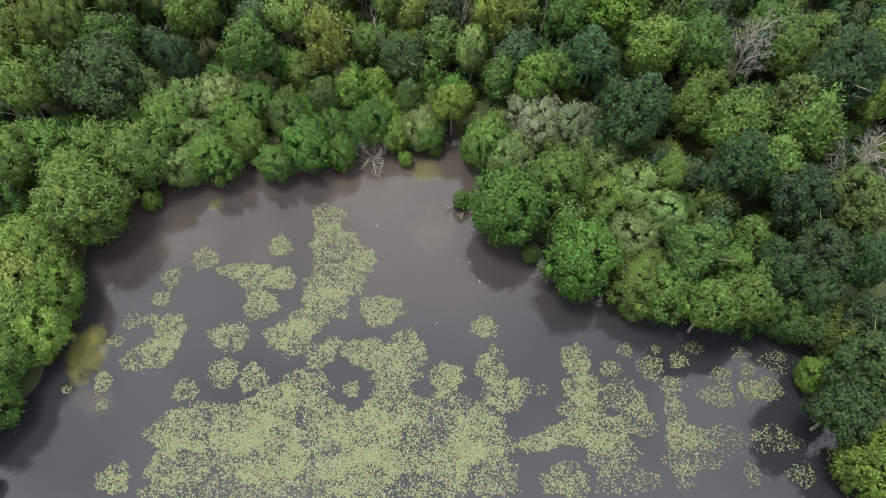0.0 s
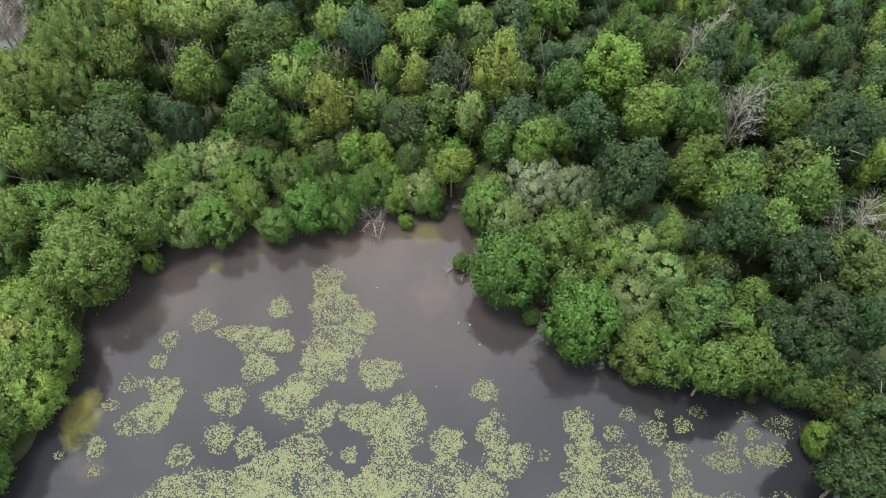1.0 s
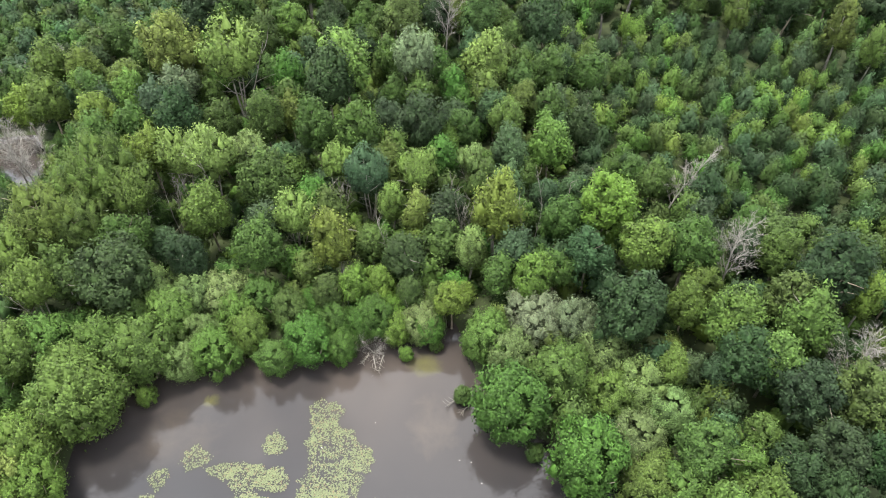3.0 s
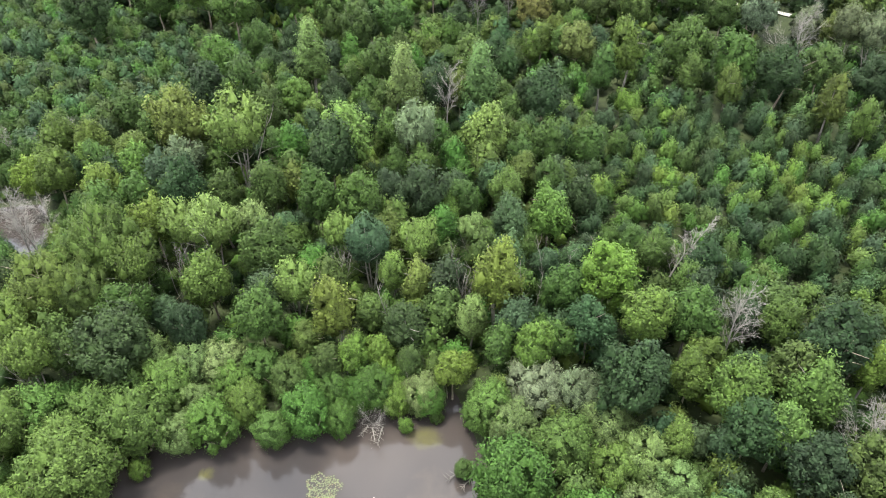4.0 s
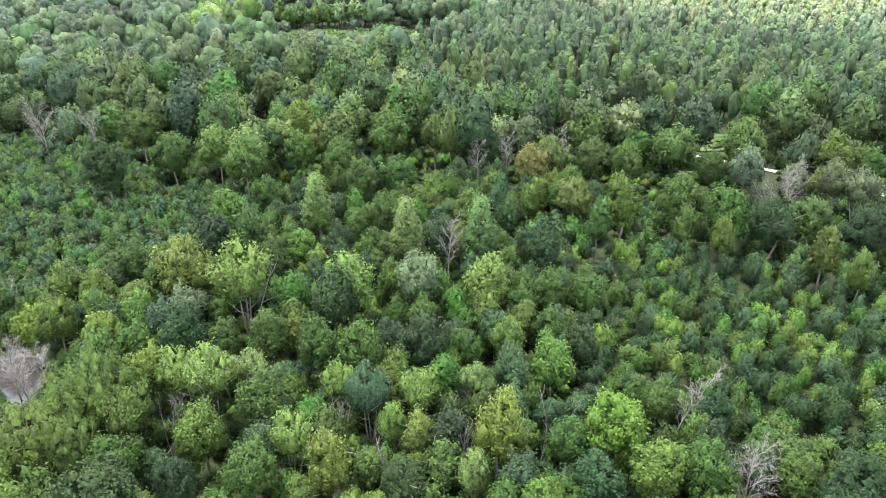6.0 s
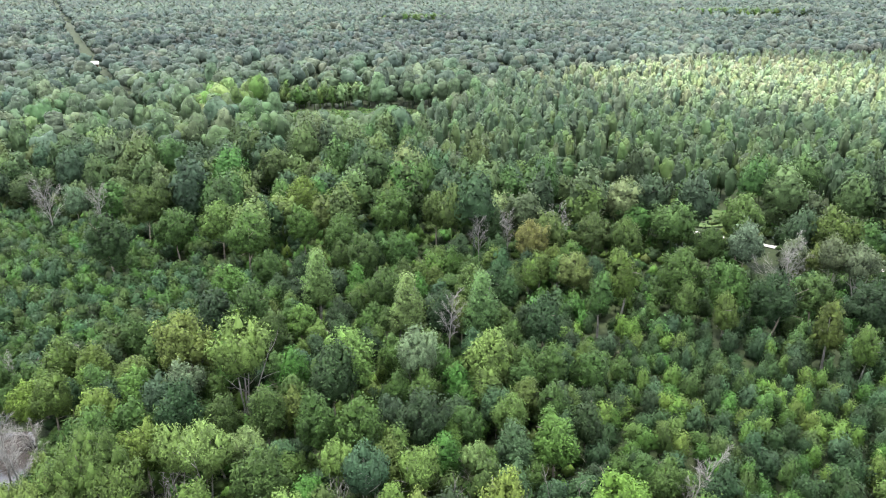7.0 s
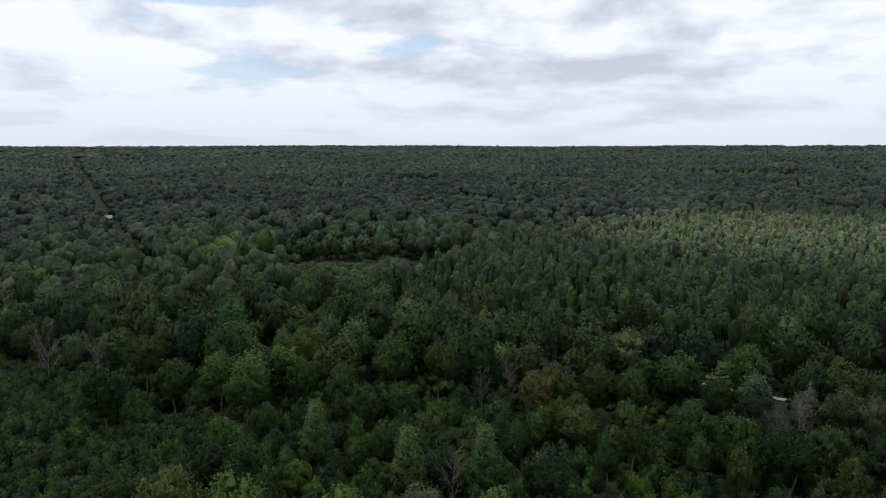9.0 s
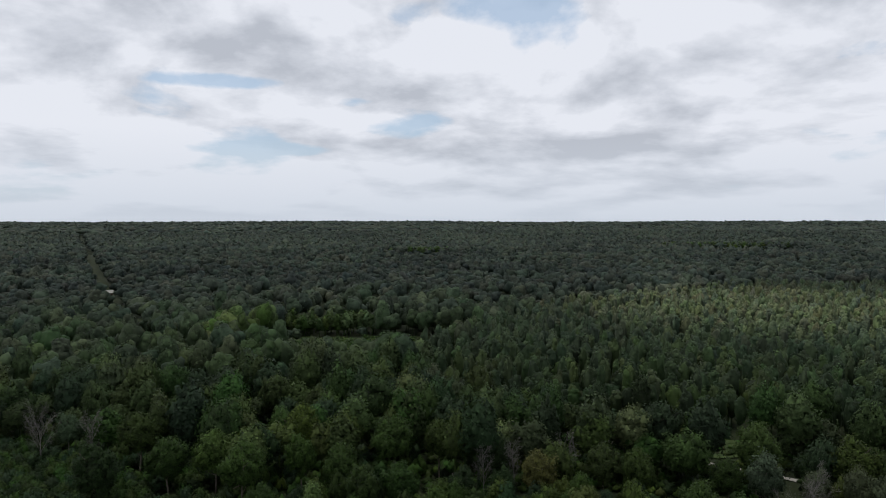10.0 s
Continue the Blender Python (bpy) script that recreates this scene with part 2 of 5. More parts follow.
gx = grid_steps(64, 4900, 1.0, 1.13)
gx = np.array(sorted({-v for v in gx} | set(gx)))
gy = np.array(sorted({-v for v in grid_steps(30, 4900, 1.0, 1.15)} | set(grid_steps(90, 4900, 1.0, 1.09))))
XX, YY = np.meshgrid(gx, gy)
ZZ = land(XX, YY)
for outline in (POND, POOL):
    edge = signed(XX, YY, outline) - 1.5
    ZZ = np.where(edge < 3, np.minimum(ZZ, np.clip(0.1 + edge * 0.32, -1.4, 0.6)), ZZ)
idx = np.arange(XX.size).reshape(XX.shape)
quads = np.stack([idx[:-1, :-1], idx[:-1, 1:], idx[1:, 1:], idx[1:, :-1]], -1).reshape(-1, 4)
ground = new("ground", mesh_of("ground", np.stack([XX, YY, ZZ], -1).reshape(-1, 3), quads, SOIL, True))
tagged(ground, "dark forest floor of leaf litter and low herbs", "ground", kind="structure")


def sheet(name, outline, z, material, grow):
    p = np.array(outline, float)
    mid = p.mean(axis=0)
    p = p + (p - mid) / np.linalg.norm(p - mid, axis=1)[:, None] * grow
    bm = bmesh.new()
    bm.faces.new([bm.verts.new((a, b, z)) for a, b in p])
    bmesh.ops.triangulate(bm, faces=bm.faces[:])
    me = bpy.data.meshes.new(name)
    bm.to_mesh(me)
    bm.free()
    me.materials.append(material)
    return new(name, me)


tagged(sheet("pond_water", POND, 0.0, WATER, 4.0), "still brown pond water reflecting a cloudy sky", "water", kind="structure")
tagged(sheet("pool_water", POOL, 0.0, WATER, 1.5), "small pool between bare bushes", "water", kind="structure")


def ribbon(name, line, width, material, lift, label):
    p = np.array(line, float)
    fine = []
    for a, b in zip(p, p[1:]):
        n = max(2, int(np.linalg.norm(b - a) / 5))
        fine += [a + (b - a) * i / n for i in range(n)]
    fine = np.array(fine + [p[-1]])
    d = np.gradient(fine, axis=0)
    side = np.stack([-d[:, 1], d[:, 0]], 1) / np.linalg.norm(d, axis=1)[:, None]
    rng = np.random.default_rng(5)
    vs = []
    for k, q in enumerate((-1, -0.4, 0.4, 1)):
        e = fine + side * (q * width / 2 * (1 + (0.12 * rng.standard_normal(len(fine)) if abs(q) == 1 else 0)))[:, None] if abs(q) == 1 else fine + side * q * width / 2
        vs.append(np.column_stack([e, land(e[:, 0], e[:, 1]) + lift + (0.05 if abs(q) < 1 else 0.0)]))
    m = len(fine)
    vs = np.concatenate(vs)
    fs = [(k * m + i, (k + 1) * m + i, (k + 1) * m + i + 1, k * m + i + 1) for k in range(3) for i in range(m - 1)]
    return tagged(new(name, mesh_of(name, vs, fs, material, True)), label, "road", kind="structure")


ribbon("track", TRACK, 1.9, SAND, 0.25, "pale gravel forest track between the trees")
# dark soil on the ride paints in the shade between its trees
ribbon("ride", RIDE, 3.0, SOIL, 0.25, "long earthen ride cut straight through the wood, darkened for its shade")


def glade(x, y, rx, ry):
    rng = np.random.default_rng(int(abs(x) * 7 + y))
    vs, fs = [], []
    for i in range(14):
        for j in range(5):
            a = i / 14 * 2 * math.pi
            r = j / 4 * (1 + 0.12 * math.sin(3 * a + x))
            px, py = x + rx * r * math.cos(a), y + ry * r * math.sin(a)
            vs.append((px, py, float(land(np.array(px), np.array(py))) + 0.32 + 0.1 * rng.random()))
    for i in range(14):
        for j in range(4):
            k = (i + 1) % 14
            fs.append((i * 5 + j, i * 5 + j + 1, k * 5 + j + 1, k * 5 + j))
    tagged(new("clearing", mesh_of("clearing", vs, fs, GRASS, True)), "small grassy clearing in the wood", "grass", kind="structure")


for g in GLADES + [(530, 1225, 125, 85), (-50, 1075, 62, 55)]:
    glade(*g)

# the blue of the hills is distance haze painted on
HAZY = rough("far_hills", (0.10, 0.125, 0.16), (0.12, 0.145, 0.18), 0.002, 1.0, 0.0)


def far_hills(name, x0, x1, y, top, label):
    """A low ridge beyond the forest, rising and falling along its length."""
    xs = np.linspace(x0, x1, 60)
    s = (xs - x0) / (x1 - x0)
    crest = top * np.sin(math.pi * s) ** 0.6 * (0.82 + 0.12 * np.sin(7 * s + 1) + 0.06 * np.sin(19 * s)) + 20
    rows = [(y - 120, np.zeros(60)), (y - 40, crest * 0.9), (y, crest), (y + 90, crest * 0.7), (y + 160, np.zeros(60))]
    vs = np.concatenate([np.column_stack([xs, np.full(60, q), z]) for q, z in rows])
    fs = [(k * 60 + i, k * 60 + i + 1, (k + 1) * 60 + i + 1, (k + 1) * 60 + i) for k in range(4) for i in range(59)]
    tagged(new(name, mesh_of(name, vs, fs, HAZY, True)), label, "hills", kind="structure")


far_hills("backdrop", -3150, -2420, 4160, 50, "low hills far beyond the forest, painted in haze blue")

# ---- how trees are made ----
def ico():
    """A twenty-sided ball, unit radius."""
    g = (1 + 5 ** 0.5) / 2
    v = np.array([(-1, g, 0), (1, g, 0), (-1, -g, 0), (1, -g, 0), (0, -1, g), (0, 1, g), (0, -1, -g), (0, 1, -g), (g, 0, -1), (g, 0, 1), (-g, 0, -1), (-g, 0, 1)], float)
    f = [(0, 11, 5), (0, 5, 1), (0, 1, 7), (0, 7, 10), (0, 10, 11), (1, 5, 9), (5, 11, 4), (11, 10, 2), (10, 7, 6), (7, 1, 8),
         (3, 9, 4), (3, 4, 2), (3, 2, 6), (3, 6, 8), (3, 8, 9), (4, 9, 5), (2, 4, 11), (6, 2, 10), (8, 6, 7), (9, 8, 1)]
    return v / np.linalg.norm(v[0]), np.array(f)


ICO_V, ICO_F = ico()


def leafy(name, verts, faces, normals, material):
    """A mesh of foliage that is shaded as the soft round mass that its leaves make up."""
    me = mesh_of(name, verts, faces, material, True)
    layer = me.attributes.new("custom_normal", "FLOAT_VECTOR", "POINT")
    layer.data.foreach_set("vector", np.asarray(normals, np.float32).ravel())
    me.update()
    return me


def unit(v):
    return v / np.maximum(np.linalg.norm(v, axis=-1, keepdims=True), 1e-9)


# kind: height, radius, crown middle (of height), crown half-height (of height), sprays, boughs, droop, taper
SHAPES = {
    "bush": (5.6, 2.7, 0.44, 0.53, 120, 8, 0.1, 0.0),
    "shrub": (5.6, 2.7, 0.44, 0.53, 36, 5, 0.1, 0.0),
    "wildling": (10.5, 3.0, 0.60, 0.38, 62, 7, 0.15, 0.2),
    "sallow": (5.6, 3.2, 0.40, 0.55, 190, 15, 0.0, 0.0),
    "alder": (10.5, 3.0, 0.60, 0.38, 92, 9, 0.15, 0.2),
    "oak": (13.5, 4.2, 0.62, 0.36, 120, 11, 0.05, 0.0),
    "willow": (12.5, 3.6, 0.70, 0.28, 96, 9, 0.55, -0.25),
    "crack_willow": (14.0, 5.6, 0.56, 0.44, 230, 12, 0.4, 0.0),
    "birch": (13.0, 2.4, 0.60, 0.38, 84, 8, 0.7, 0.15),
    "pole": (15.0, 2.4, 0.56, 0.42, 84, 9, 0.4, 0.4),
    "sapling": (5.2, 1.6, 0.54, 0.44, 22, 4, 0.0, 0.2),
    "spire": (11.0, 2.0, 0.56, 0.44, 16, 4, 0.1, 0.1),
}
CAP_V = np.array([(1, 0, -0.35), (0, 1, -0.35), (-1, 0, -0.35), (0, -1, -0.35), (0, 0, 1)], float)      # the closed upper side of a spray
CAP_F = np.array([(0, 1, 4), (1, 2, 4), (2, 3, 4), (3, 0, 4)])


def crown(kind, rng, leaves, size, lobes=None, core=0.58, stray=0.16, whole=0.6):
    """Vertices, triangles and facings of a crown: a few swelling boughs carry many small domed sprays, each an inner mass under its leaves."""
    h, r, mid, half, count, boughs, droop, taper = SHAPES[kind]
    count = lobes or count
    g = (1 + 5 ** 0.5) / 2
    k = np.arange(count) + rng.random(count) * 0.8
    up = 1 - 1.72 * k / count                       # from the top down to below the middle
    turn = 2 * math.pi * k / g + rng.random() * 6 + rng.uniform(-0.25, 0.25, count)
    ring = np.sqrt(np.clip(1 - up ** 2, 0.02, 1))
    d = np.stack([np.cos(turn) * ring, np.sin(turn) * ring, up], 1)
    # the boughs: where one ends in a swelling, the sprays reach farther out
    b = unit(rng.standard_normal((boughs, 3)) * (1, 1, 0.8) + (0, 0, 0.45))
    b[0] = unit(np.array((rng.uniform(-0.3, 0.3), rng.uniform(-0.3, 0.3), 1.0)))
    spread = 1.2 / boughs ** 0.5
    swell = np.max(np.exp(-(np.arccos(np.clip(d @ b.T, -1, 1)) / spread) ** 2) * rng.uniform(0.7, 1.1, boughs), axis=1)
    smooth = 0.7 if kind in ("bush", "sallow") else 1.0          # low dense growth is more even than a tall crown
    whole = whole / smooth
    reach = (1 - 0.42 * smooth + 0.43 * smooth * swell) * rng.uniform(0.93, 1.07, count)
    body = np.array((r, r, h * half))
    wide = np.stack([1 - taper * up, 1 - taper * up, np.ones(count)], 1)
    heart = np.array((0, 0, h * mid))
    mean = (1.22 if smooth < 1 else 1.12) * (3.5 / count) ** 0.5 * (r * r * h * half) ** (1 / 3)
    size_l = mean * rng.uniform(0.65, 1.3, count) * (0.75 + 0.25 * (1 - taper * up))
    c = heart + d * (body - 0.5 * mean) * wide * reach[:, None]
    tall = rng.uniform(0.8, 1.25, count) + 0.9 * droop
    vs, fs, ns, base = [], [], [], 0

    def facing(n, at):
        """Which way the foliage there faces: out of its spray and out of the whole crown."""
        return unit(0.85 * n + whole * unit((at - heart) / body))

    # inner masses
    v = CAP_V[None] * (1 + 0.2 * rng.standard_normal((count, 5, 1))) * size_l[:, None, None] * 0.74
    v[:, :, 2] *= tall[:, None]
    v = v + c[:, None] - (0, 0, 0.1) * size_l[:, None, None]
    vs.append(v.reshape(-1, 3))
    ns.append(facing(np.broadcast_to(unit(CAP_V), v.shape), v).reshape(-1, 3))
    fs.append((CAP_F[None] + 5 * np.arange(count)[:, None, None]).reshape(-1, 3))
    base += 5 * count
    # the heart that closes the crown
    v = ICO_V * (1 + 0.12 * rng.standard_normal((12, 1))) * body * (core, core, core * 0.86)
    v[:, :2] *= (1 - taper * ICO_V[:, 2:3])
    vs.append(v + heart - (0, 0, 0.1 * h * half))
    ns.append(ICO_V)
    fs.append(ICO_F + base)
    base += 12
    # leaves: on the upper and outer side of the sprays, a few astray between them
    share = size_l ** 2 / (size_l ** 2).sum()
    own = rng.choice(count, leaves, p=share)
    n = unit(rng.standard_normal((leaves, 3)) + d[own] * 0.9 + (0, 0, 0.45))
    at = c[own] + n * (size_l[own] * rng.uniform(0.6, 1.2, leaves))[:, None] * np.stack([np.ones(leaves), np.ones(leaves), tall[own]], 1)
    loose = rng.random(leaves) < stray
    at[loose] += rng.standard_normal((int(loose.sum()), 3)) * (size_l[own][loose] * 0.45)[:, None]
    # and some on the heart, seen in the gaps
    deep = rng.random(leaves) < 0.1
    n[deep] = unit(d[own][deep] + rng.standard_normal((int(deep.sum()), 3)) * 0.4)
    at[deep] = heart - (0, 0, 0.1 * h * half) + n[deep] * body * core * rng.uniform(0.86, 1.06, (int(deep.sum()), 1)) * np.stack([1 - taper * n[deep][:, 2], 1 - taper * n[deep][:, 2], np.full(int(deep.sum()), 0.9)], 1)
    at[:, 2] = np.maximum(at[:, 2], 0.15)
    face = unit(n + rng.standard_normal((leaves, 3)) * 0.45 + (0, 0, 0.25))
    axis = unit(np.cross(face, rng.standard_normal((leaves, 3))))
    axis = unit(axis + np.array((0, 0, -1.0)) * droop)
    across = unit(np.cross(face, axis))
    s = size * rng.uniform(0.55, 1.3, leaves)[:, None]
    leaf = np.stack([at - axis * s * 0.5 - across * s * 0.36, at + axis * s * 0.62, at - axis * s * 0.4 + across * s * 0.36], 1).reshape(-1, 3)
    way = unit(facing(n, at) + 0.35 * face + rng.standard_normal((leaves, 3)) * 0.18)
    ns.append(np.repeat(way, 3, axis=0))
    tri = np.arange(leaves * 3).reshape(-1, 3) + base
    return np.concatenate(vs + [leaf]), np.concatenate(fs + [tri]), np.concatenate(ns)


def finer(v, f):
    """The ball with each triangle cut into four."""
    v, known, out = [tuple(p) for p in v], {}, []

    def middle(a, b):
        key = (min(a, b), max(a, b))
        if key not in known:
            known[key] = len(v)
            v.append(tuple(unit(np.array(v[a]) + np.array(v[b]))))
        return known[key]

    for a, b, c in f:
        ab, bc, ca = middle(a, b), middle(b, c), middle(c, a)
        out += [(a, ab, ca), (b, bc, ab), (c, ca, bc), (ab, bc, ca)]
    return np.array(v), np.array(out)


BALL_V, BALL_F = finer(ICO_V, ICO_F)


def dome(kind, rng, leaves, size, lobes):
    """A crown as it shows from far off: one closed lumpy mass, its boughs standing out of it, and leaf sprays roughening the outline."""
    h, r, mid, half, _, boughs, droop, taper = SHAPES[kind]
    body, heart = np.array((r, r, h * half)), np.array((0, 0, h * mid))
    b = unit(rng.standard_normal((lobes, 3)) * (1, 1, 0.7) + (0, 0, 0.5))
    way = BALL_V
    swell = np.max(np.exp(-(np.arccos(np.clip(way @ b.T, -1, 1)) / 0.55) ** 2), axis=1)
    v = way * body * ((0.7 + 0.26 * swell) * rng.uniform(0.86, 1.1, len(way)))[:, None]
    v[:, :2] *= 1 - taper * way[:, 2:3]
    vs, fs, ns, base = [v + heart], [BALL_F], [unit(way / body + 0.25 * unit(rng.standard_normal(way.shape)) / r)], len(way)
    size_l = r * rng.uniform(0.3, 0.48, lobes)
    c = heart + b * body * 0.74 * np.stack([1 - taper * b[:, 2], 1 - taper * b[:, 2], np.ones(lobes)], 1)
    for i in range(lobes):
        q = ICO_V * (1 + 0.12 * rng.standard_normal((12, 1))) * size_l[i] + c[i]
        vs.append(q)
        ns.append(unit(0.8 * ICO_V + 0.7 * unit((q - heart) / body)))
        fs.append(ICO_F + base)
        base += 12
    own = rng.integers(lobes, size=leaves)
    n = unit(rng.standard_normal((leaves, 3)) + b[own] * 0.8 + (0, 0, 0.3))
    at = c[own] + n * (size_l[own] * rng.uniform(0.8, 1.2, leaves))[:, None]
    side = np.arange(leaves) % 2 == 0               # half of them all over the mass
    n[side] = unit(n[side] + (0, 0, 0.2))
    at[side] = heart + n[side] * body * rng.uniform(0.78, 1.02, (int(side.sum()), 1)) * np.stack([1 - taper * n[side][:, 2], 1 - taper * n[side][:, 2], np.ones(int(side.sum()))], 1)
    axis = unit(np.cross(n, rng.standard_normal((leaves, 3))) + np.array((0, 0, -1.0)) * droop)
    across = unit(np.cross(n, axis))
    s = size * rng.uniform(0.6, 1.3, leaves)[:, None]
    vs.append(np.stack([at - axis * s * 0.5 - across * s * 0.36, at + axis * s * 0.62, at - axis * s * 0.4 + across * s * 0.36], 1).reshape(-1, 3))
    ns.append(np.repeat(unit(0.7 * n + 0.8 * unit((at - heart) / body) + rng.standard_normal((leaves, 3)) * 0.3), 3, axis=0))
    fs.append(np.arange(leaves * 3).reshape(-1, 3) + base)
    return np.concatenate(vs), np.concatenate(fs), np.concatenate(ns)


def tube(points, radii, sides=5):
    """A tapered branch along points, closed at the tip."""
    p = np.array(points, float)
    d = unit(np.gradient(p, axis=0))
    a = unit(np.cross(d, (0.31, 0.17, 0.1) if abs(d[0][2]) > 0.9 else (0, 0, 1.0)))
    b = np.cross(d, a)
    ang = np.arange(sides) / sides * 2 * math.pi
    v = (p[:, None] + np.array(radii)[:, None, None] * (np.cos(ang)[None, :, None] * a[:, None] + np.sin(ang)[None, :, None] * b[:, None])).reshape(-1, 3)
    f = []
    for i in range(len(p) - 1):
        for j in range(sides):
            k = (j + 1) % sides
            q = (i * sides + j, i * sides + k, (i + 1) * sides + k, (i + 1) * sides + j)
            f += [(q[0], q[1], q[2]), (q[0], q[2], q[3])]
    return v, np.array(f)


def join(pieces):
    vs, fs, base = [], [], 0
    for v, f in pieces:
        vs.append(v)
        fs.append(f + base)
        base += len(v)
    return np.concatenate(vs), np.concatenate(fs)


def wander(rng, start, way, length, steps, bend):
    p, d, out = np.array(start, float), np.array(way, float), []
    d /= np.linalg.norm(d)
    for i in range(steps + 1):
        out.append(p.copy())
        d = d + rng.standard_normal(3) * bend
        d /= np.linalg.norm(d)
        p = p + d * length / steps
    return out


def stems(kind, rng):
    """Trunk and main limbs up into the crown."""
    h, r, mid, half = SHAPES[kind][:4]
    out = []
    if kind in ("bush", "shrub", "sallow", "sapling"):
        for i in range(5 if kind != "sapling" else 1):
            a = rng.random() * 6.3
            lean = 0.55 if kind != "sapling" else 0.05
            line = wander(rng, (0.25 * math.cos(a), 0.25 * math.sin(a), -0.4), (lean * math.cos(a), lean * math.sin(a), 1), h * 0.8, 4, 0.08)
            out.append(tube(line, [0.09, 0.07, 0.055, 0.04, 0.015]))
        return join(out)
    many = 4 if kind == "willow" else 1
    for i in range(many):
        a = rng.random() * 6.3
        lean = 0.16 if many > 1 else 0.03
        thick = (0.13 if many > 1 else 0.2) * h / 12
        line = wander(rng, (0.3 * lean * math.cos(a), 0.3 * lean * math.sin(a), -0.5), (lean * math.cos(a), lean * math.sin(a), 1), h * (mid + half * 0.7), 7, 0.04)
        out.append(tube(line, [thick * (1 - 0.12 * j) for j in range(8)], 6))
        for j in range(3, 7):
            b = rng.random() * 6.3
            out.append(tube(wander(rng, line[j], (math.cos(b), math.sin(b), 0.7), r * 0.8, 3, 0.12), [thick * 0.42, thick * 0.3, thick * 0.2, thick * 0.06], 4))
    return join(out)


NEAR = {"shrub": (1300, 0.34), "wildling": (2600, 0.34), "bush": (6500, 0.185), "sallow": (9500, 0.165), "alder": (4800, 0.27), "oak": (6000, 0.33), "willow": (4800, 0.28), "crack_willow": (13000, 0.2), "birch": (3800, 0.26), "pole": (4200, 0.3), "sapling": (900, 0.26), "spire": (500, 0.5)}
TITLES = {
    "shrub": ("woodland_shrub", "bush"), "wildling": ("self_sown_alder", "tree"), "bush": ("rounded_bush", "bush"), "sallow": ("sallow_bush", "bush"), "alder": ("alder_tree", "tree"), "oak": ("oak_tree", "tree"),
    "willow": ("willow_tree", "tree"), "crack_willow": ("crack_willow", "tree"), "birch": ("birch_tree", "tree"), "pole": ("poplar_tree", "tree"), "sapling": ("young_tree", "tree"), "spire": ("young_pole_tree", "tree"),
}
SAYS = {
    "shrub": "leafy shrub growing in the shade under the trees", "wildling": "self-sown alder tree crowded between its neighbours",
    "bush": "dense rounded green bush with branches down to the ground", "sallow": "broad low sallow bush with small pale leaves", "alder": "leafy alder tree with a lumpy rounded crown",
    "oak": "mature oak tree with a wide domed crown", "willow": "willow tree with drooping sprays on several upright stems", "crack_willow": "broad old willow with a soft feathery crown of many boughs", "birch": "slender birch tree with an airy hanging crown",
    "pole": "tall narrow poplar tree with a ragged crown", "sapling": "young planted broadleaf tree in a dense plantation", "spire": "narrow young pole-stage tree in a dense stand",
}
SHADES = {LEAF: "light green", FRESH: "fresh yellowish green", MID: "mid-green", GREEN: "rich green", BRIGHT: "bright green", DARK: "dark green", BLUE: "blue-green", OLIVE: "olive-green", YELLOW: "yellow-green",
          GOLD: "golden-green", PALE: "pale green", GREY: "grey-green", BROWN: "brownish", TWIG: "bare grey"}
MESHES = {}
STANDING = []        # x, y, radius of every tree placed by hand
sow = np.random.default_rng(11)


def variants(kind):
    if kind not in MESHES:
        n, s = NEAR[kind]
        MESHES[kind] = []
        for i in range(5):
            rng = np.random.default_rng(100 * len(MESHES) + i)
            wood = PALE_BARK if kind in ("birch", "willow", "pole") else BARK
            MESHES[kind].append((leafy(kind + "_crown", *crown(kind, rng, n, s), LEAVES), mesh_of(kind + "_trunk", *stems(kind, rng), wood, True)))
    return MESHES[kind]


def shaded(colour, amount=0.10):
    k = 1 + sow.uniform(-amount, amount) * 1.5
    return tuple(max(0.008, c * k * (1 + sow.uniform(-amount, amount))) for c in colour)


def plant(kind, x, y, h, r, colour, group=""):
    """One tree or bush of its own: an empty at its foot with trunk and crown."""
    if kind in ("bare", "snag"):
        return dead_tree(x, y, h, r)
    name, category = TITLES[kind]
    foot = float(land(np.array(x), np.array(y)))
    if kind in ("bush", "sallow"):
        foot = max(0.0, min(foot, 0.3 + 0.3 * float(signed(np.array(x), np.array(y), POND)))) + 0.0
    root = new(name)
    root.empty_display_size = 0.5
    sx = r / SHAPES[kind][1]
    root.matrix_world = Matrix.LocRotScale((x, y, foot), Euler((0, 0, sow.random() * 6.28)), (sx * sow.uniform(0.93, 1.07), sx * sow.uniform(0.93, 1.07), h / SHAPES[kind][0]))
    tagged(root, (SHADES[colour] + " " if "green" in SHADES[colour] or colour == BROWN else "") + SAYS[kind].replace("green ", ""), category, group)
    pick = variants(kind)
    top, wood = pick[int(sow.integers(len(pick)))]
    part("trunk", wood, root)
    leaf = part("crown", top, root)
    leaf.color = (*shaded(colour), 1)
    STANDING.append((x, y, r * (1.5 if kind == "pole" else 1.0)))
    return root


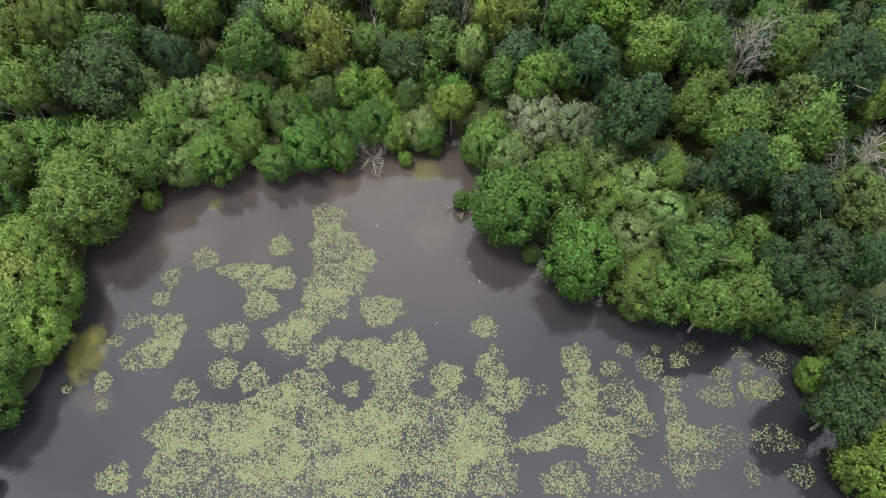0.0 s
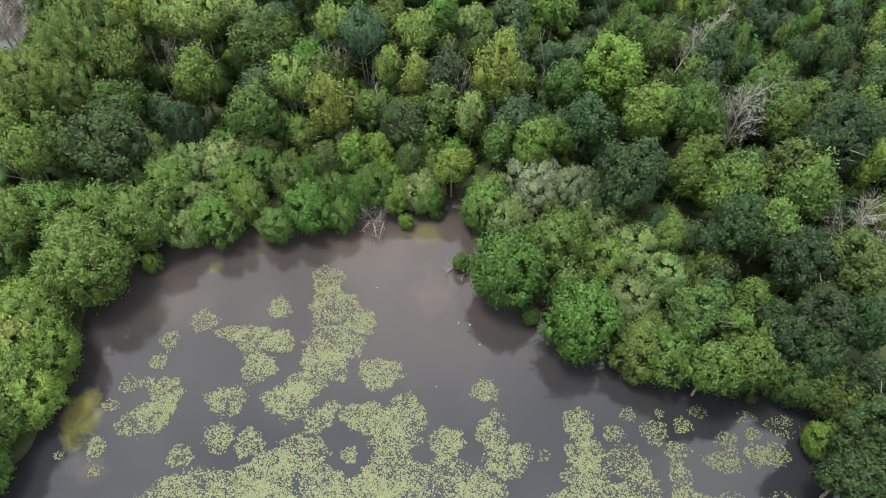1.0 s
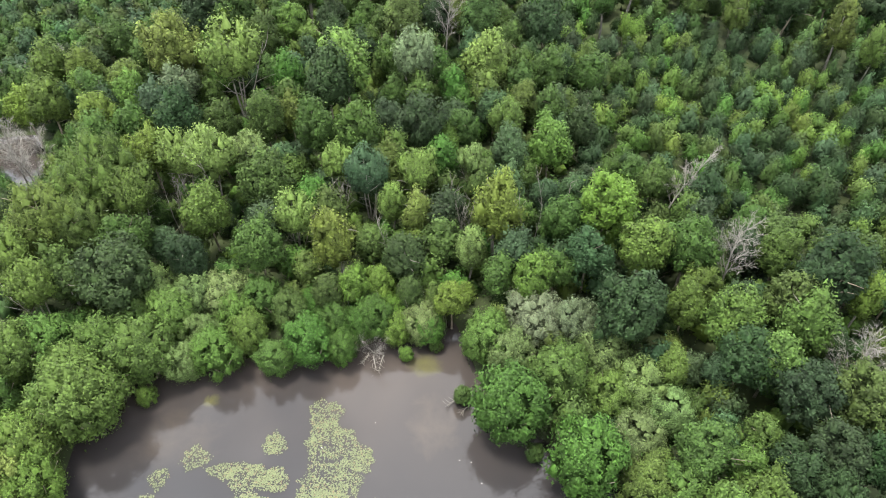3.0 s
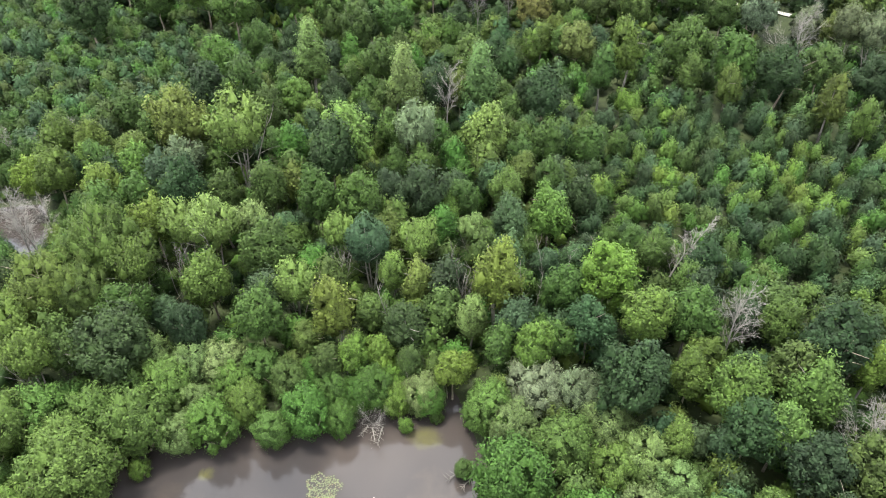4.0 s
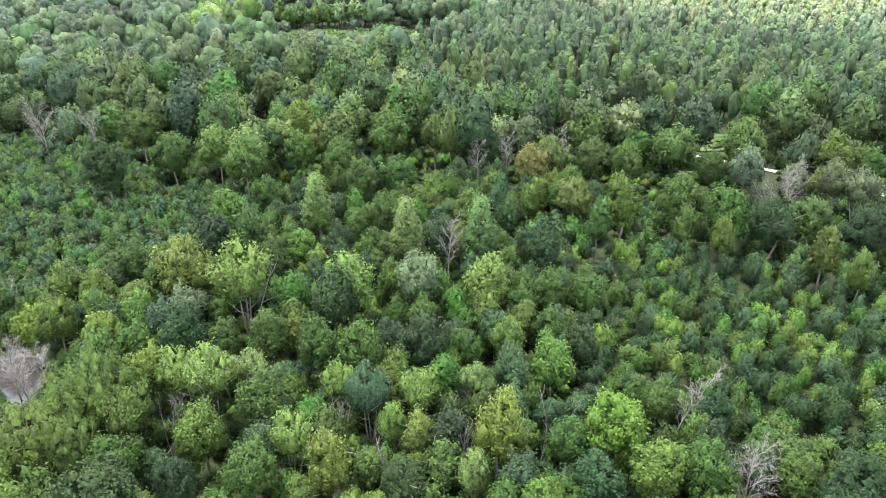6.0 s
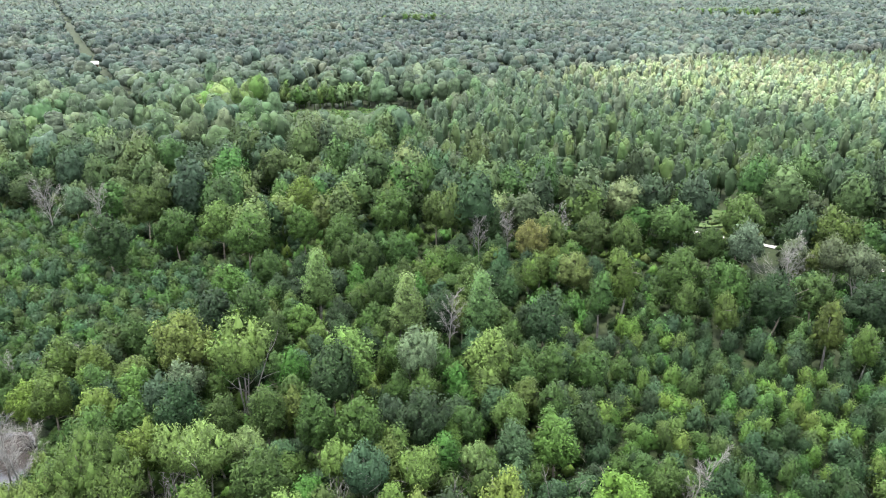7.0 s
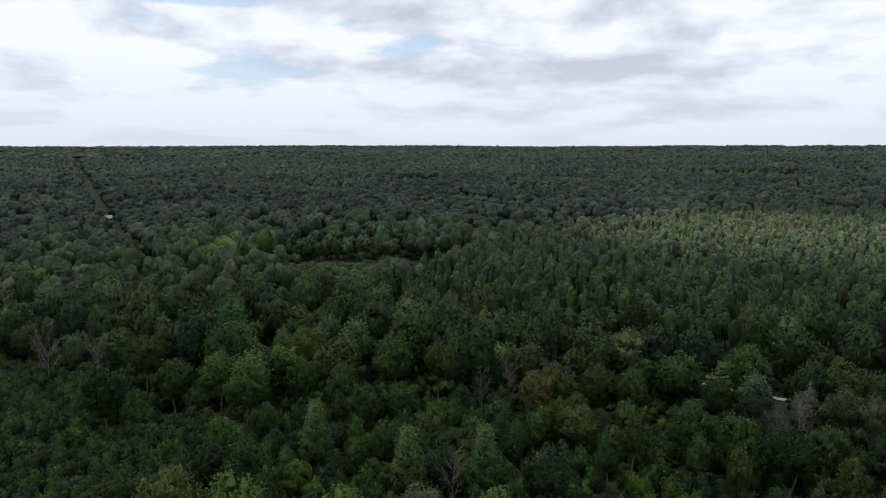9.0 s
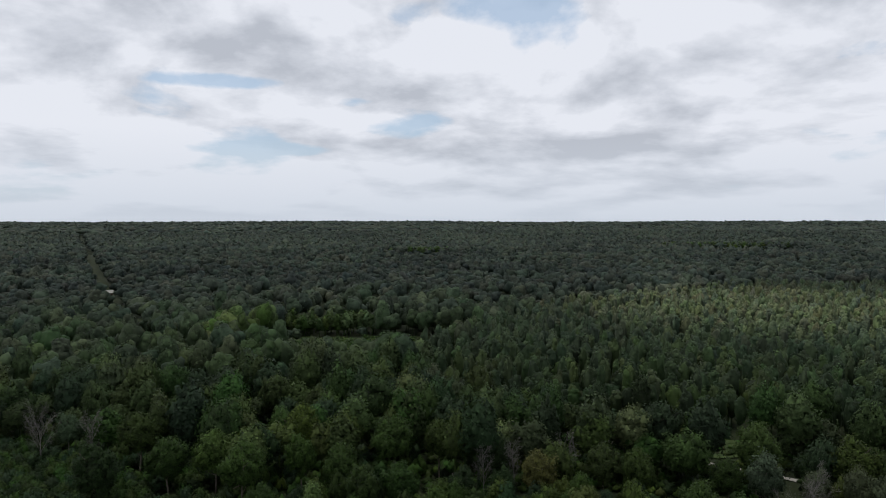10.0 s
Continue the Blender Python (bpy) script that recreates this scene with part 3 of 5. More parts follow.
def dead_tree(x, y, h, r, lean=(0.0, 0.0)):
    """A leafless grey tree: trunk and forked limbs, each limb with its twigs."""
    foot = float(land(np.array(x), np.array(y)))
    root = new("dead_tree")
    root.matrix_world = Matrix.LocRotScale((x, y, foot), None, (1, 1, 1))
    tagged(root, "leafless dead tree with pale grey forked branches", "tree")
    rng = np.random.default_rng(int(abs(x * 13 + y * 7)))
    line = wander(rng, (0, 0, -0.5), (*lean, 1), h * 0.8, 8, 0.05)
    part("trunk", mesh_of("dead_trunk", *tube(line, [0.011 * h * (1 - 0.1 * i) for i in range(9)], 7), DEAD_WOOD, True), root)
    for i in range(11):
        j = 3 + i % 6
        a = i * 2.4 + rng.random()
        reach = r * rng.uniform(0.75, 1.2) * (1.2 - 0.06 * j)
        limb = wander(rng, line[j], (0.65 * math.cos(a) + lean[0], 0.65 * math.sin(a) + lean[1], 1.25), reach * 1.3, 5, 0.1)
        pieces = [tube(limb, [0.0036 * h, 0.003 * h, 0.0024 * h, 0.0018 * h, 0.0012 * h, 0.0007 * h], 5)]
        for k in range(1, 6):
            for _ in range(3):
                d = rng.standard_normal(3) * 0.45 + (0.8 * math.cos(a), 0.8 * math.sin(a), 0.9)
                twig = wander(rng, limb[k], d, reach * rng.uniform(0.3, 0.55), 3, 0.16)
                pieces.append(tube(twig, [0.0013 * h, 0.0011 * h, 0.0009 * h, 0.0006 * h], 3))
                for _ in range(4):
                    pieces.append(tube(wander(rng, twig[2], d + rng.standard_normal(3) * 0.6, reach * 0.28, 2, 0.2), [0.0009 * h, 0.0008 * h, 0.0005 * h], 3))
        part("limb", mesh_of("dead_limb", *join(pieces), DEAD_WOOD, True), root)
    STANDING.append((x, y, r * 0.6))
    return root


STEM_MESHES = []


def bare_stem(x, y, h):
    """A thin leafless pole of a tree with a few short twigs."""
    if not STEM_MESHES:
        for i in range(5):
            rng = np.random.default_rng(900 + i)
            line = wander(rng, (0, 0, -0.3), (rng.uniform(-0.12, 0.12), rng.uniform(-0.12, 0.12), 1), 8.0, 8, 0.045)
            bits = [tube(line, [0.075 - 0.007 * k for k in range(9)], 5)]
            for k in range(4, 9):
                for _ in range(2):
                    a = rng.random() * 6.28
                    bits.append(tube(wander(rng, line[k], (0.6 * math.cos(a), 0.6 * math.sin(a), 1), rng.uniform(0.6, 1.6), 3, 0.15), [0.024, 0.019, 0.014, 0.008], 4))
            STEM_MESHES.append(mesh_of("bare_stem", *join(bits), PALE_BARK, True))
    ob = new("bare_stem", STEM_MESHES[int(sow.integers(5))])
    ob.matrix_world = Matrix.LocRotScale((x, y, float(land(np.array(x), np.array(y)))), Euler((0, 0, sow.random() * 6.28)), (h / 8, h / 8, h / 8))
    tagged(ob, "thin leafless pale stem standing among the trees", "tree stem", "bare pale stems of the wet wood")


# ---- trees that stand out, one by one ----
# sallows along the west bank
plant("sallow", -41.6, 31.1, 7.6, 4.0, FRESH)
plant("sallow", -37.4, 31.8, 7.5, 3.9, LEAF)
plant("sallow", -38.6, 28.1, 8.0, 4.2, FRESH)
plant("sallow", -35.3, 28.5, 6.7, 3.5, LEAF)
plant("sallow", -42.7, 36.5, 7.3, 3.8, MID)
plant("sallow", -38.1, 24.7, 7.8, 4.1, FRESH)
plant("sallow", -35.3, 24.7, 6.0, 3.1, FRESH)
plant("bush", -33.4, 36.9, 8.9, 4.0, LEAF)
plant("bush", -36.4, 36.2, 6.6, 3.0, LEAF)
plant("bush", -29.7, 42.7, 8.0, 3.6, LEAF)
plant("bush", -39.9, 44.2, 6.7, 3.1, LEAF)
plant("bush", -34.2, 43.9, 6.8, 3.1, LEAF)
plant("bush", -28.6, 47.6, 6.5, 3.0, LEAF)
plant("sallow", -26.3, 42.8, 4.7, 2.5, PALE)
plant("sallow", -25.3, 46.6, 4.8, 2.5, PALE)
plant("bush", -22.9, 43.2, 6.1, 2.8, LEAF)
plant("bush", -20.1, 46.0, 5.4, 2.5, LEAF)
plant("bush", -16.9, 43.3, 4.7, 2.1, LEAF)
plant("bush", -22.0, 48.7, 5.2, 2.4, LEAF)
plant("bush", -19.5, 50.5, 5.5, 2.5, MID)
plant("bush", -16.2, 48.9, 5.5, 2.5, MID)
plant("bush", -13.8, 44.8, 6.1, 2.8, GREEN)
plant("bush", -10.4, 44.6, 4.3, 1.9, GREEN)
plant("sallow", -23.5, 51.1, 6.0, 3.2, PALE)
plant("sallow", -31.9, 51.8, 6.3, 3.3, PALE)
plant("sallow", -26.8, 51.0, 6.1, 3.2, PALE)
plant("bush", -36.3, 40.6, 6.8, 3.1, LEAF)
plant("bush", -42.4, 41.9, 7.9, 3.6, LEAF)
plant("bush", -31.9, 47.1, 6.1, 2.8, LEAF)
# wet wood behind the pond
plant("crack_willow", -39.6, 63.9, 14.5, 5.6, OLIVE)
plant("crack_willow", -43.7, 57.3, 13.0, 5.4, OLIVE)
plant("willow", -35.2, 61.6, 11.5, 3.4, OLIVE)
plant("crack_willow", -40.1, 57.4, 11.0, 4.2, OLIVE)
plant("oak", -33.6, 50.1, 11.5, 4.4, DARK)
plant("willow", -45.1, 50.7, 11.1, 3.1, OLIVE)
plant("willow", -41.9, 48.2, 10.2, 2.8, OLIVE)
plant("willow", -28.0, 67.2, 12.8, 3.6, FRESH)
plant("willow", -24.3, 71.6, 9.4, 2.6, PALE)
plant("willow", -32.2, 69.2, 10.7, 3.0, FRESH)
plant("alder", -20.6, 64.3, 12.3, 3.4, MID)
plant("alder", -26.7, 60.0, 10.9, 3.0, LEAF)
plant("oak", -19.9, 54.2, 11.0, 3.4, MID)
plant("alder", -27.5, 53.5, 9.9, 2.7, DARK)
plant("alder", -34.5, 55.4, 10.9, 3.0, MID)
plant("willow", -16.8, 59.0, 10.0, 2.8, FRESH)
plant("birch", -11.8, 54.7, 12.3, 2.5, YELLOW)
plant("willow", -12.8, 69.1, 9.6, 2.7, FRESH)
plant("willow", -8.9, 65.2, 11.5, 3.2, BLUE)
plant("willow", -3.0, 66.7, 10.4, 2.9, FRESH)
plant("birch", -6.2, 62.5, 9.2, 1.8, FRESH)
plant("birch", -2.8, 60.6, 9.8, 2.0, FRESH)
plant("birch", 5.9, 58.0, 14.7, 2.9, YELLOW)
plant("alder", 8.4, 71.6, 10.9, 3.0, BLUE)
plant("alder", 12.2, 64.8, 8.0, 2.2, BLUE)
plant("alder", 13.4, 72.6, 11.7, 3.3, LEAF)
plant("birch", 2.8, 54.9, 9.3, 1.9, PALE)
plant("alder", -3.2, 57.9, 6.0, 1.6, BRIGHT)
plant("alder", -9.6, 50.8, 7.6, 2.1, BRIGHT)
plant("alder", -12.2, 50.0, 7.6, 2.1, MID)
plant("alder", -7.0, 51.8, 6.6, 1.8, BRIGHT)
plant("alder", -3.6, 50.2, 6.5, 1.8, MID)
plant("alder", 0.9, 48.9, 7.4, 2.1, BRIGHT)
plant("bush", -7.4, 48.0, 5.8, 2.6, GREEN)
plant("bush", -2.3, 47.6, 5.1, 2.3, PALE)
plant("bush", -5.1, 49.5, 4.4, 2.0, BRIGHT)
plant("alder", 5.3, 70.4, 7.7, 2.2, MID)
plant("willow", 3.6, 71.1, 8.0, 2.2, PALE)
plant("alder", 0.4, 76.0, 8.1, 2.3, LEAF)
plant("alder", 10.2, 69.3, 7.7, 2.1, MID)
# trees east of the pond
plant("oak", 18.7, 60.3, 12.0, 3.8, BRIGHT)
plant("alder", 25.6, 67.1, 9.1, 2.5, MID)
plant("oak", 21.2, 53.5, 11.4, 3.6, LEAF)
plant("oak", 26.2, 54.0, 11.2, 3.5, MID)
plant("alder", 15.5, 53.8, 10.0, 2.8, BLUE)
plant("oak", 18.2, 44.4, 12.6, 3.9, DARK)
plant("alder", 13.8, 59.7, 9.4, 2.6, MID)
plant("alder", 9.2, 50.7, 9.6, 2.7, BRIGHT)
plant("sallow", 9.4, 47.1, 6.8, 3.6, GREY)
plant("sallow", 13.2, 46.6, 6.2, 3.3, GREY)
plant("sallow", 4.4, 45.2, 6.1, 3.2, LEAF)
plant("sallow", 6.8, 42.7, 6.0, 3.1, PALE)
plant("bush", 6.0, 36.4, 8.7, 3.9, GREEN)
plant("sallow", 11.0, 40.2, 7.0, 3.7, LEAF)
plant("sallow", 15.9, 43.0, 6.1, 3.2, PALE)
plant("sallow", 18.5, 39.1, 6.5, 3.4, PALE)
plant("bush", 12.6, 31.2, 8.5, 3.8, GREEN)
plant("sallow", 17.3, 33.5, 5.7, 3.0, PALE)
plant("sallow", 18.0, 29.2, 6.1, 3.2, LEAF)
plant("sallow", 16.0, 38.1, 5.9, 3.1, LEAF)
plant("sallow", 21.1, 36.7, 5.3, 2.8, PALE)
plant("oak", 22.2, 30.6, 9.2, 2.9, MID)
plant("bush", 20.3, 28.1, 6.4, 2.9, LEAF)
plant("alder", 27.7, 32.6, 8.0, 2.2, LEAF)
plant("alder", 26.4, 40.1, 6.9, 1.9, BLUE)
plant("oak", 28.3, 40.0, 10.2, 3.2, DARK)
plant("oak", 28.1, 43.8, 11.3, 3.5, OLIVE)
plant("oak", 30.9, 39.9, 10.3, 3.2, LEAF)
plant("birch", 34.1, 42.0, 13.5, 2.7, OLIVE)
plant("oak", 32.6, 36.0, 10.6, 3.3, DARK)
plant("alder", 34.3, 46.6, 11.3, 3.1, MID)
plant("oak", 38.9, 48.8, 13.4, 4.2, DARK)
plant("alder", 36.1, 53.6, 9.7, 2.7, OLIVE)
plant("birch", 42.6, 47.5, 10.0, 2.0, YELLOW)
plant("oak", 37.0, 34.8, 11.2, 3.5, MID)
# DARK leaves in this corner also carry the deep shade between crowns
plant("oak", 33.2, 30.3, 9.8, 3.1, DARK)
plant("willow", 32.1, 27.1, 8.0, 2.2, DARK)
plant("alder", 36.6, 29.5, 10.2, 2.8, DARK)
plant("alder", 29.5, 29.0, 8.8, 2.5, DARK)
plant("oak", 25.7, 26.2, 9.2, 2.9, OLIVE)
plant("alder", 22.6, 25.8, 9.2, 2.6, LEAF)
plant("alder", 24.8, 47.3, 8.8, 2.4, OLIVE)
plant("alder", 22.0, 40.3, 7.2, 2.0, LEAF)
plant("bare", 30.6, 53.0, 13.2, 2.9, TWIG)
plant("bare", 37.4, 38.8, 13.6, 3.0, TWIG)
plant("alder", 26.7, 49.5, 9.0, 2.5, OLIVE)
plant("bush", -8.6, 47.6, 4.8, 2.2, GREEN)
plant("bush", -5.0, 47.1, 4.2, 1.9, BRIGHT)
plant("bush", -1.6, 47.2, 4.3, 2.0, GREEN)
plant("bush", -11.5, 48.1, 4.8, 2.2, GREEN)
plant("bush", -6.4, 50.9, 4.5, 2.0, BRIGHT)
plant("bush", -13.7, 50.2, 4.5, 2.1, GREEN)
# wood on the east shore
plant("bush", 26.9, 26.6, 5.6, 2.6, MID)
plant("bush", 30.6, 26.0, 5.1, 2.3, MID)
plant("bush", 32.4, 25.9, 6.4, 2.9, MID)
plant("bush", 24.4, 28.3, 4.6, 2.1, LEAF)
plant("bush", 29.5, 28.1, 5.4, 2.5, DARK)
plant("bush", 34.5, 24.1, 6.1, 2.8, OLIVE)
plant("alder", 25.8, 29.8, 7.8, 2.2, LEAF)
# DARK here again includes shade between the trees, put into the leaf colour
plant("alder", 29.6, 30.6, 8.0, 2.2, DARK)
plant("oak", 33.6, 19.5, 10.9, 3.4, DARK)
plant("oak", 31.5, 16.7, 9.1, 2.8, DARK)
plant("bush", 34.1, 12.9, 7.1, 3.2, BRIGHT)
plant("alder", 35.7, 24.5, 9.0, 2.5, DARK)
plant("bush", 32.0, 20.9, 4.0, 1.8, LEAF)
plant("sallow", -38.9, 18.3, 7.7, 4.0, LEAF)
plant("sallow", -38.8, 22.1, 7.8, 4.1, FRESH)
plant("sallow", -42.4, 27.4, 8.0, 4.3, FRESH)
plant("sallow", -38.2, 27.5, 7.3, 3.9, FRESH)
plant("sallow", -39.2, 32.3, 7.0, 3.7, FRESH)
plant("bush", -29.2, 39.4, 2.5, 1.1, BRIGHT)
plant("bush", 1.9, 39.5, 2.5, 1.1, MID)
plant("bush", 8.5, 33.4, 2.1, 1.0, MID)
plant("bush", -3.9, 44.8, 2.0, 0.9, BRIGHT)
plant("bush", -0.8, 46.0, 1.7, 0.8, MID)
plant("sallow", -37.5, 11.8, 2.4, 1.2, MID)
# second line of the wood
plant("oak", -39.1, 91.9, 15.7, 4.9, FRESH)
plant("alder", -32.2, 104.4, 15.6, 4.3, MID)
plant("alder", -37.9, 104.4, 14.1, 3.9, DARK)
plant("willow", -28.6, 86.7, 16.4, 4.6, FRESH)
plant("pole", -23.0, 115.9, 17.0, 3.1, PALE)
plant("alder", -35.1, 128.5, 11.4, 3.2, MID)
plant("oak", -50.1, 147.8, 15.7, 4.9, LEAF)
plant("oak", -41.7, 138.8, 15.7, 4.9, LEAF)
plant("alder", -39.9, 118.2, 12.7, 3.5, LEAF)
plant("oak", -35.7, 166.5, 15.9, 5.0, YELLOW)
plant("oak", -32.3, 150.6, 13.5, 4.2, LEAF)
plant("oak", -12.6, 155.7, 16.8, 5.2, MID)
plant("oak", -22.5, 142.6, 14.7, 4.6, MID)
plant("pole", -6.4, 105.4, 17.0, 3.1, PALE)
plant("pole", 5.8, 105.4, 17.0, 3.1, PALE)
plant("alder", 6.0, 90.9, 13.6, 3.8, FRESH)
plant("alder", 4.3, 117.8, 13.0, 3.6, LEAF)
plant("willow", -4.0, 89.7, 14.1, 3.9, GREY)
plant("oak", -13.8, 89.1, 14.5, 4.5, FRESH)
plant("alder", -11.0, 116.6, 12.9, 3.6, MID)
plant("alder", -15.7, 84.9, 14.4, 4.0, DARK)
plant("oak", 17.6, 140.1, 13.9, 4.3, GOLD)
plant("oak", 24.3, 126.2, 12.1, 3.7, GOLD)
plant("bare", 7.0, 147.5, 13.2, 2.9, TWIG)
plant("bare", 14.0, 150.7, 13.5, 2.9, TWIG)
plant("bare", 25.6, 152.2, 13.8, 3.0, TWIG)
plant("bare", 7.1, 168.8, 13.0, 2.8, TWIG)
plant("oak", 49.3, 163.6, 18.2, 5.7, BLUE)
plant("oak", 65.0, 148.6, 17.4, 5.4, LEAF)
plant("alder", 62.2, 138.1, 15.0, 4.2, GREY)
plant("bare", 64.3, 124.8, 15.0, 4.2, TWIG)
plant("willow", 75.1, 127.5, 14.0, 3.9, BROWN)
plant("willow", 78.2, 124.0, 13.9, 3.9, BROWN)
plant("alder", 81.8, 141.1, 17.0, 5.5, OLIVE)
plant("alder", 70.8, 134.8, 12.5, 3.4, GREY)
plant("alder", 74.7, 133.6, 11.0, 3.0, OLIVE)
plant("birch", 82.5, 146.5, 13.5, 2.8, GREY)
plant("alder", 87.0, 148.0, 12.0, 3.2, BROWN)
plant("oak", 42.7, 119.4, 15.7, 4.9, MID)
plant("birch", 31.8, 118.1, 15.9, 3.2, LEAF)
plant("alder", 49.7, 114.1, 15.5, 4.3, MID)
plant("bare", -98.1, 166.1, 15.0, 4.8, TWIG)
plant("bare", -85.9, 166.1, 15.0, 3.9, TWIG)
plant("alder", -94.2, 171.4, 13.1, 3.6, GREY)
plant("birch", -4.7, 208.6, 17.0, 3.9, GREY)
plant("bare", -51.0, 68.7, 12.9, 2.8, TWIG)
plant("bare", -54.3, 71.8, 13.3, 2.9, TWIG)
plant("bare", -52.2, 75.3, 9.8, 2.1, TWIG)
plant("alder", -53.8, 82.3, 11.3, 3.1, LEAF)
plant("alder", -57.3, 82.3, 9.8, 2.7, YELLOW)
plant("alder", -45.2, 78.0, 12.0, 3.3, YELLOW)
plant("alder", -36.6, 71.3, 11.1, 3.1, YELLOW)
plant("alder", -42.8, 84.1, 10.9, 3.0, LEAF)
plant("alder", -10.7, 74.4, 13.1, 3.6, MID)
plant("alder", -16.3, 75.4, 12.7, 3.5, MID)
plant("oak", -2.8, 75.6, 12.9, 4.0, DARK)
plant("alder", -3.5, 86.5, 9.6, 2.7, LEAF)
plant("birch", -9.6, 73.3, 9.2, 1.8, PALE)
plant("alder", -33.5, 76.0, 13.4, 3.7, DARK)
plant("alder", -29.3, 78.1, 10.0, 2.8, MID)
plant("alder", -23.5, 78.2, 11.9, 3.3, MID)
plant("alder", -37.2, 86.5, 10.9, 3.0, GREY)
plant("alder", 2.4, 77.9, 9.6, 2.7, MID)
plant("alder", 8.6, 79.8, 9.7, 2.7, LEAF)
plant("oak", -71.4, 158.8, 16.2, 5.1, MID)
plant("oak", -59.3, 145.9, 14.8, 4.6, MID)
plant("oak", -69.3, 135.6, 16.4, 5.1, DARK)
plant("oak", -2.4, 157.9, 14.9, 4.6, MID)
plant("oak", -16.7, 132.8, 12.9, 4.0, MID)
plant("oak", -10.1, 135.7, 13.1, 4.1, MID)
plant("alder", -24.5, 106.2, 10.5, 2.9, LEAF)
plant("alder", -27.9, 100.4, 11.8, 3.3, MID)
plant("alder", 10.2, 101.0, 9.9, 2.8, MID)
plant("alder", 15.7, 102.5, 13.3, 3.7, DARK)
plant("birch", 27.1, 113.7, 12.8, 2.6, MID)
plant("birch", 42.0, 113.0, 11.6, 2.3, OLIVE)
plant("birch", 47.5, 108.7, 11.5, 2.3, OLIVE)
plant("birch", 60.9, 100.7, 12.9, 2.6, OLIVE)
plant("birch", 64.4, 96.4, 11.7, 2.3, OLIVE)
plant("oak", 31.5, 144.2, 14.0, 4.4, MID)
plant("oak", 38.0, 141.0, 13.9, 4.3, MID)
plant("oak", 55.8, 140.7, 12.3, 3.8, MID)
plant("oak", 65.0, 114.2, 12.7, 4.0, MID)
plant("oak", 71.0, 107.3, 14.2, 4.4, DARK)
plant("oak", 56.2, 110.2, 13.7, 4.3, DARK)

# dead standing wood
dead_tree(26.9, 65.0, 13.7, 2.0, (0.11, 0.08))
dead_tree(0.5, 104.3, 15.0, 2.6)
dead_tree(-67.0, 96.2, 7.5, 1.2, (-0.35, 0.1))
dead_tree(-65.2, 95.0, 7.0, 1.0, (-0.5, 0.0))
dead_tree(-62.8, 96.5, 6.0, 1.0, (-0.3, 0.2))
dead_tree(-59.5, 98.0, 7.0, 1.6)
dead_tree(-7.2, 45.6, 2.6, 1.9, (0.0, -0.5))

# bare stems in clumps: middle of the clump, how many, how tall
for k in range(5):
    bare_stem(-12.9 + sow.uniform(-1.2, 1.2), 63.1 + sow.uniform(-1.0, 1.0), 8.5 * sow.uniform(0.8, 1.15))
for k in range(4):
    bare_stem(-13.4 + sow.uniform(-1.2, 1.2), 62.1 + sow.uniform(-1.0, 1.0), 8.5 * sow.uniform(0.8, 1.15))
for k in range(6):
    bare_stem(2.3 + sow.uniform(-1.2, 1.2), 60.1 + sow.uniform(-1.0, 1.0), 8.5 * sow.uniform(0.8, 1.15))
for k in range(3):
    bare_stem(-5.0 + sow.uniform(-1.2, 1.2), 49.6 + sow.uniform(-1.0, 1.0), 4.5 * sow.uniform(0.8, 1.15))
for k in range(3):
    bare_stem(-0.8 + sow.uniform(-1.2, 1.2), 48.8 + sow.uniform(-1.0, 1.0), 4.5 * sow.uniform(0.8, 1.15))
for k in range(3):
    bare_stem(-8.4 + sow.uniform(-1.2, 1.2), 48.0 + sow.uniform(-1.0, 1.0), 4.5 * sow.uniform(0.8, 1.15))
for k in range(4):
    bare_stem(1.3 + sow.uniform(-1.2, 1.2), 61.1 + sow.uniform(-1.0, 1.0), 8.5 * sow.uniform(0.8, 1.15))
for k in range(3):
    bare_stem(9.4 + sow.uniform(-1.2, 1.2), 60.1 + sow.uniform(-1.0, 1.0), 8.5 * sow.uniform(0.8, 1.15))
for k in range(6):
    bare_stem(-31.7 + sow.uniform(-1.2, 1.2), 64.1 + sow.uniform(-1.0, 1.0), 8.5 * sow.uniform(0.8, 1.15))
for k in range(3):
    bare_stem(-6.0 + sow.uniform(-1.2, 1.2), 57.3 + sow.uniform(-1.0, 1.0), 8.5 * sow.uniform(0.8, 1.15))
for k in range(3):
    bare_stem(-3.0 + sow.uniform(-1.2, 1.2), 51.2 + sow.uniform(-1.0, 1.0), 4.5 * sow.uniform(0.8, 1.15))
for k in range(2):
    bare_stem(13.3 + sow.uniform(-1.2, 1.2), 63.1 + sow.uniform(-1.0, 1.0), 8.5 * sow.uniform(0.8, 1.15))

# ---- the stands between and behind them ----
STOOD = np.array(STANDING)


def open_ground(x, y, room):
    """Which points are free of water, track, ride and clearings."""
    ok = (signed(x, y, POND) > room + 1.0) & (signed(x, y, POOL) > room) & (along(x, y, TRACK) > 2.2 + room * 0.5) & (along(x, y, RIDE) > 4.6 + room)
    for gx0, gy0, rx, ry in GLADES + GAPS:
        ok &= ((x - gx0) / (rx + room)) ** 2 + ((y - gy0) / (ry + room)) ** 2 > 1
    return ok


FAR_GLADES = [(530, 1225, 125, 85), (-50, 1075, 62, 55)]


def far_open(x, y):
    ok = np.ones(x.shape, bool)
    for cx, cy, rx, ry in FAR_GLADES:
        ok &= ((x - cx) / rx) ** 2 + ((y - cy) / ry) ** 2 > 1
    return ok


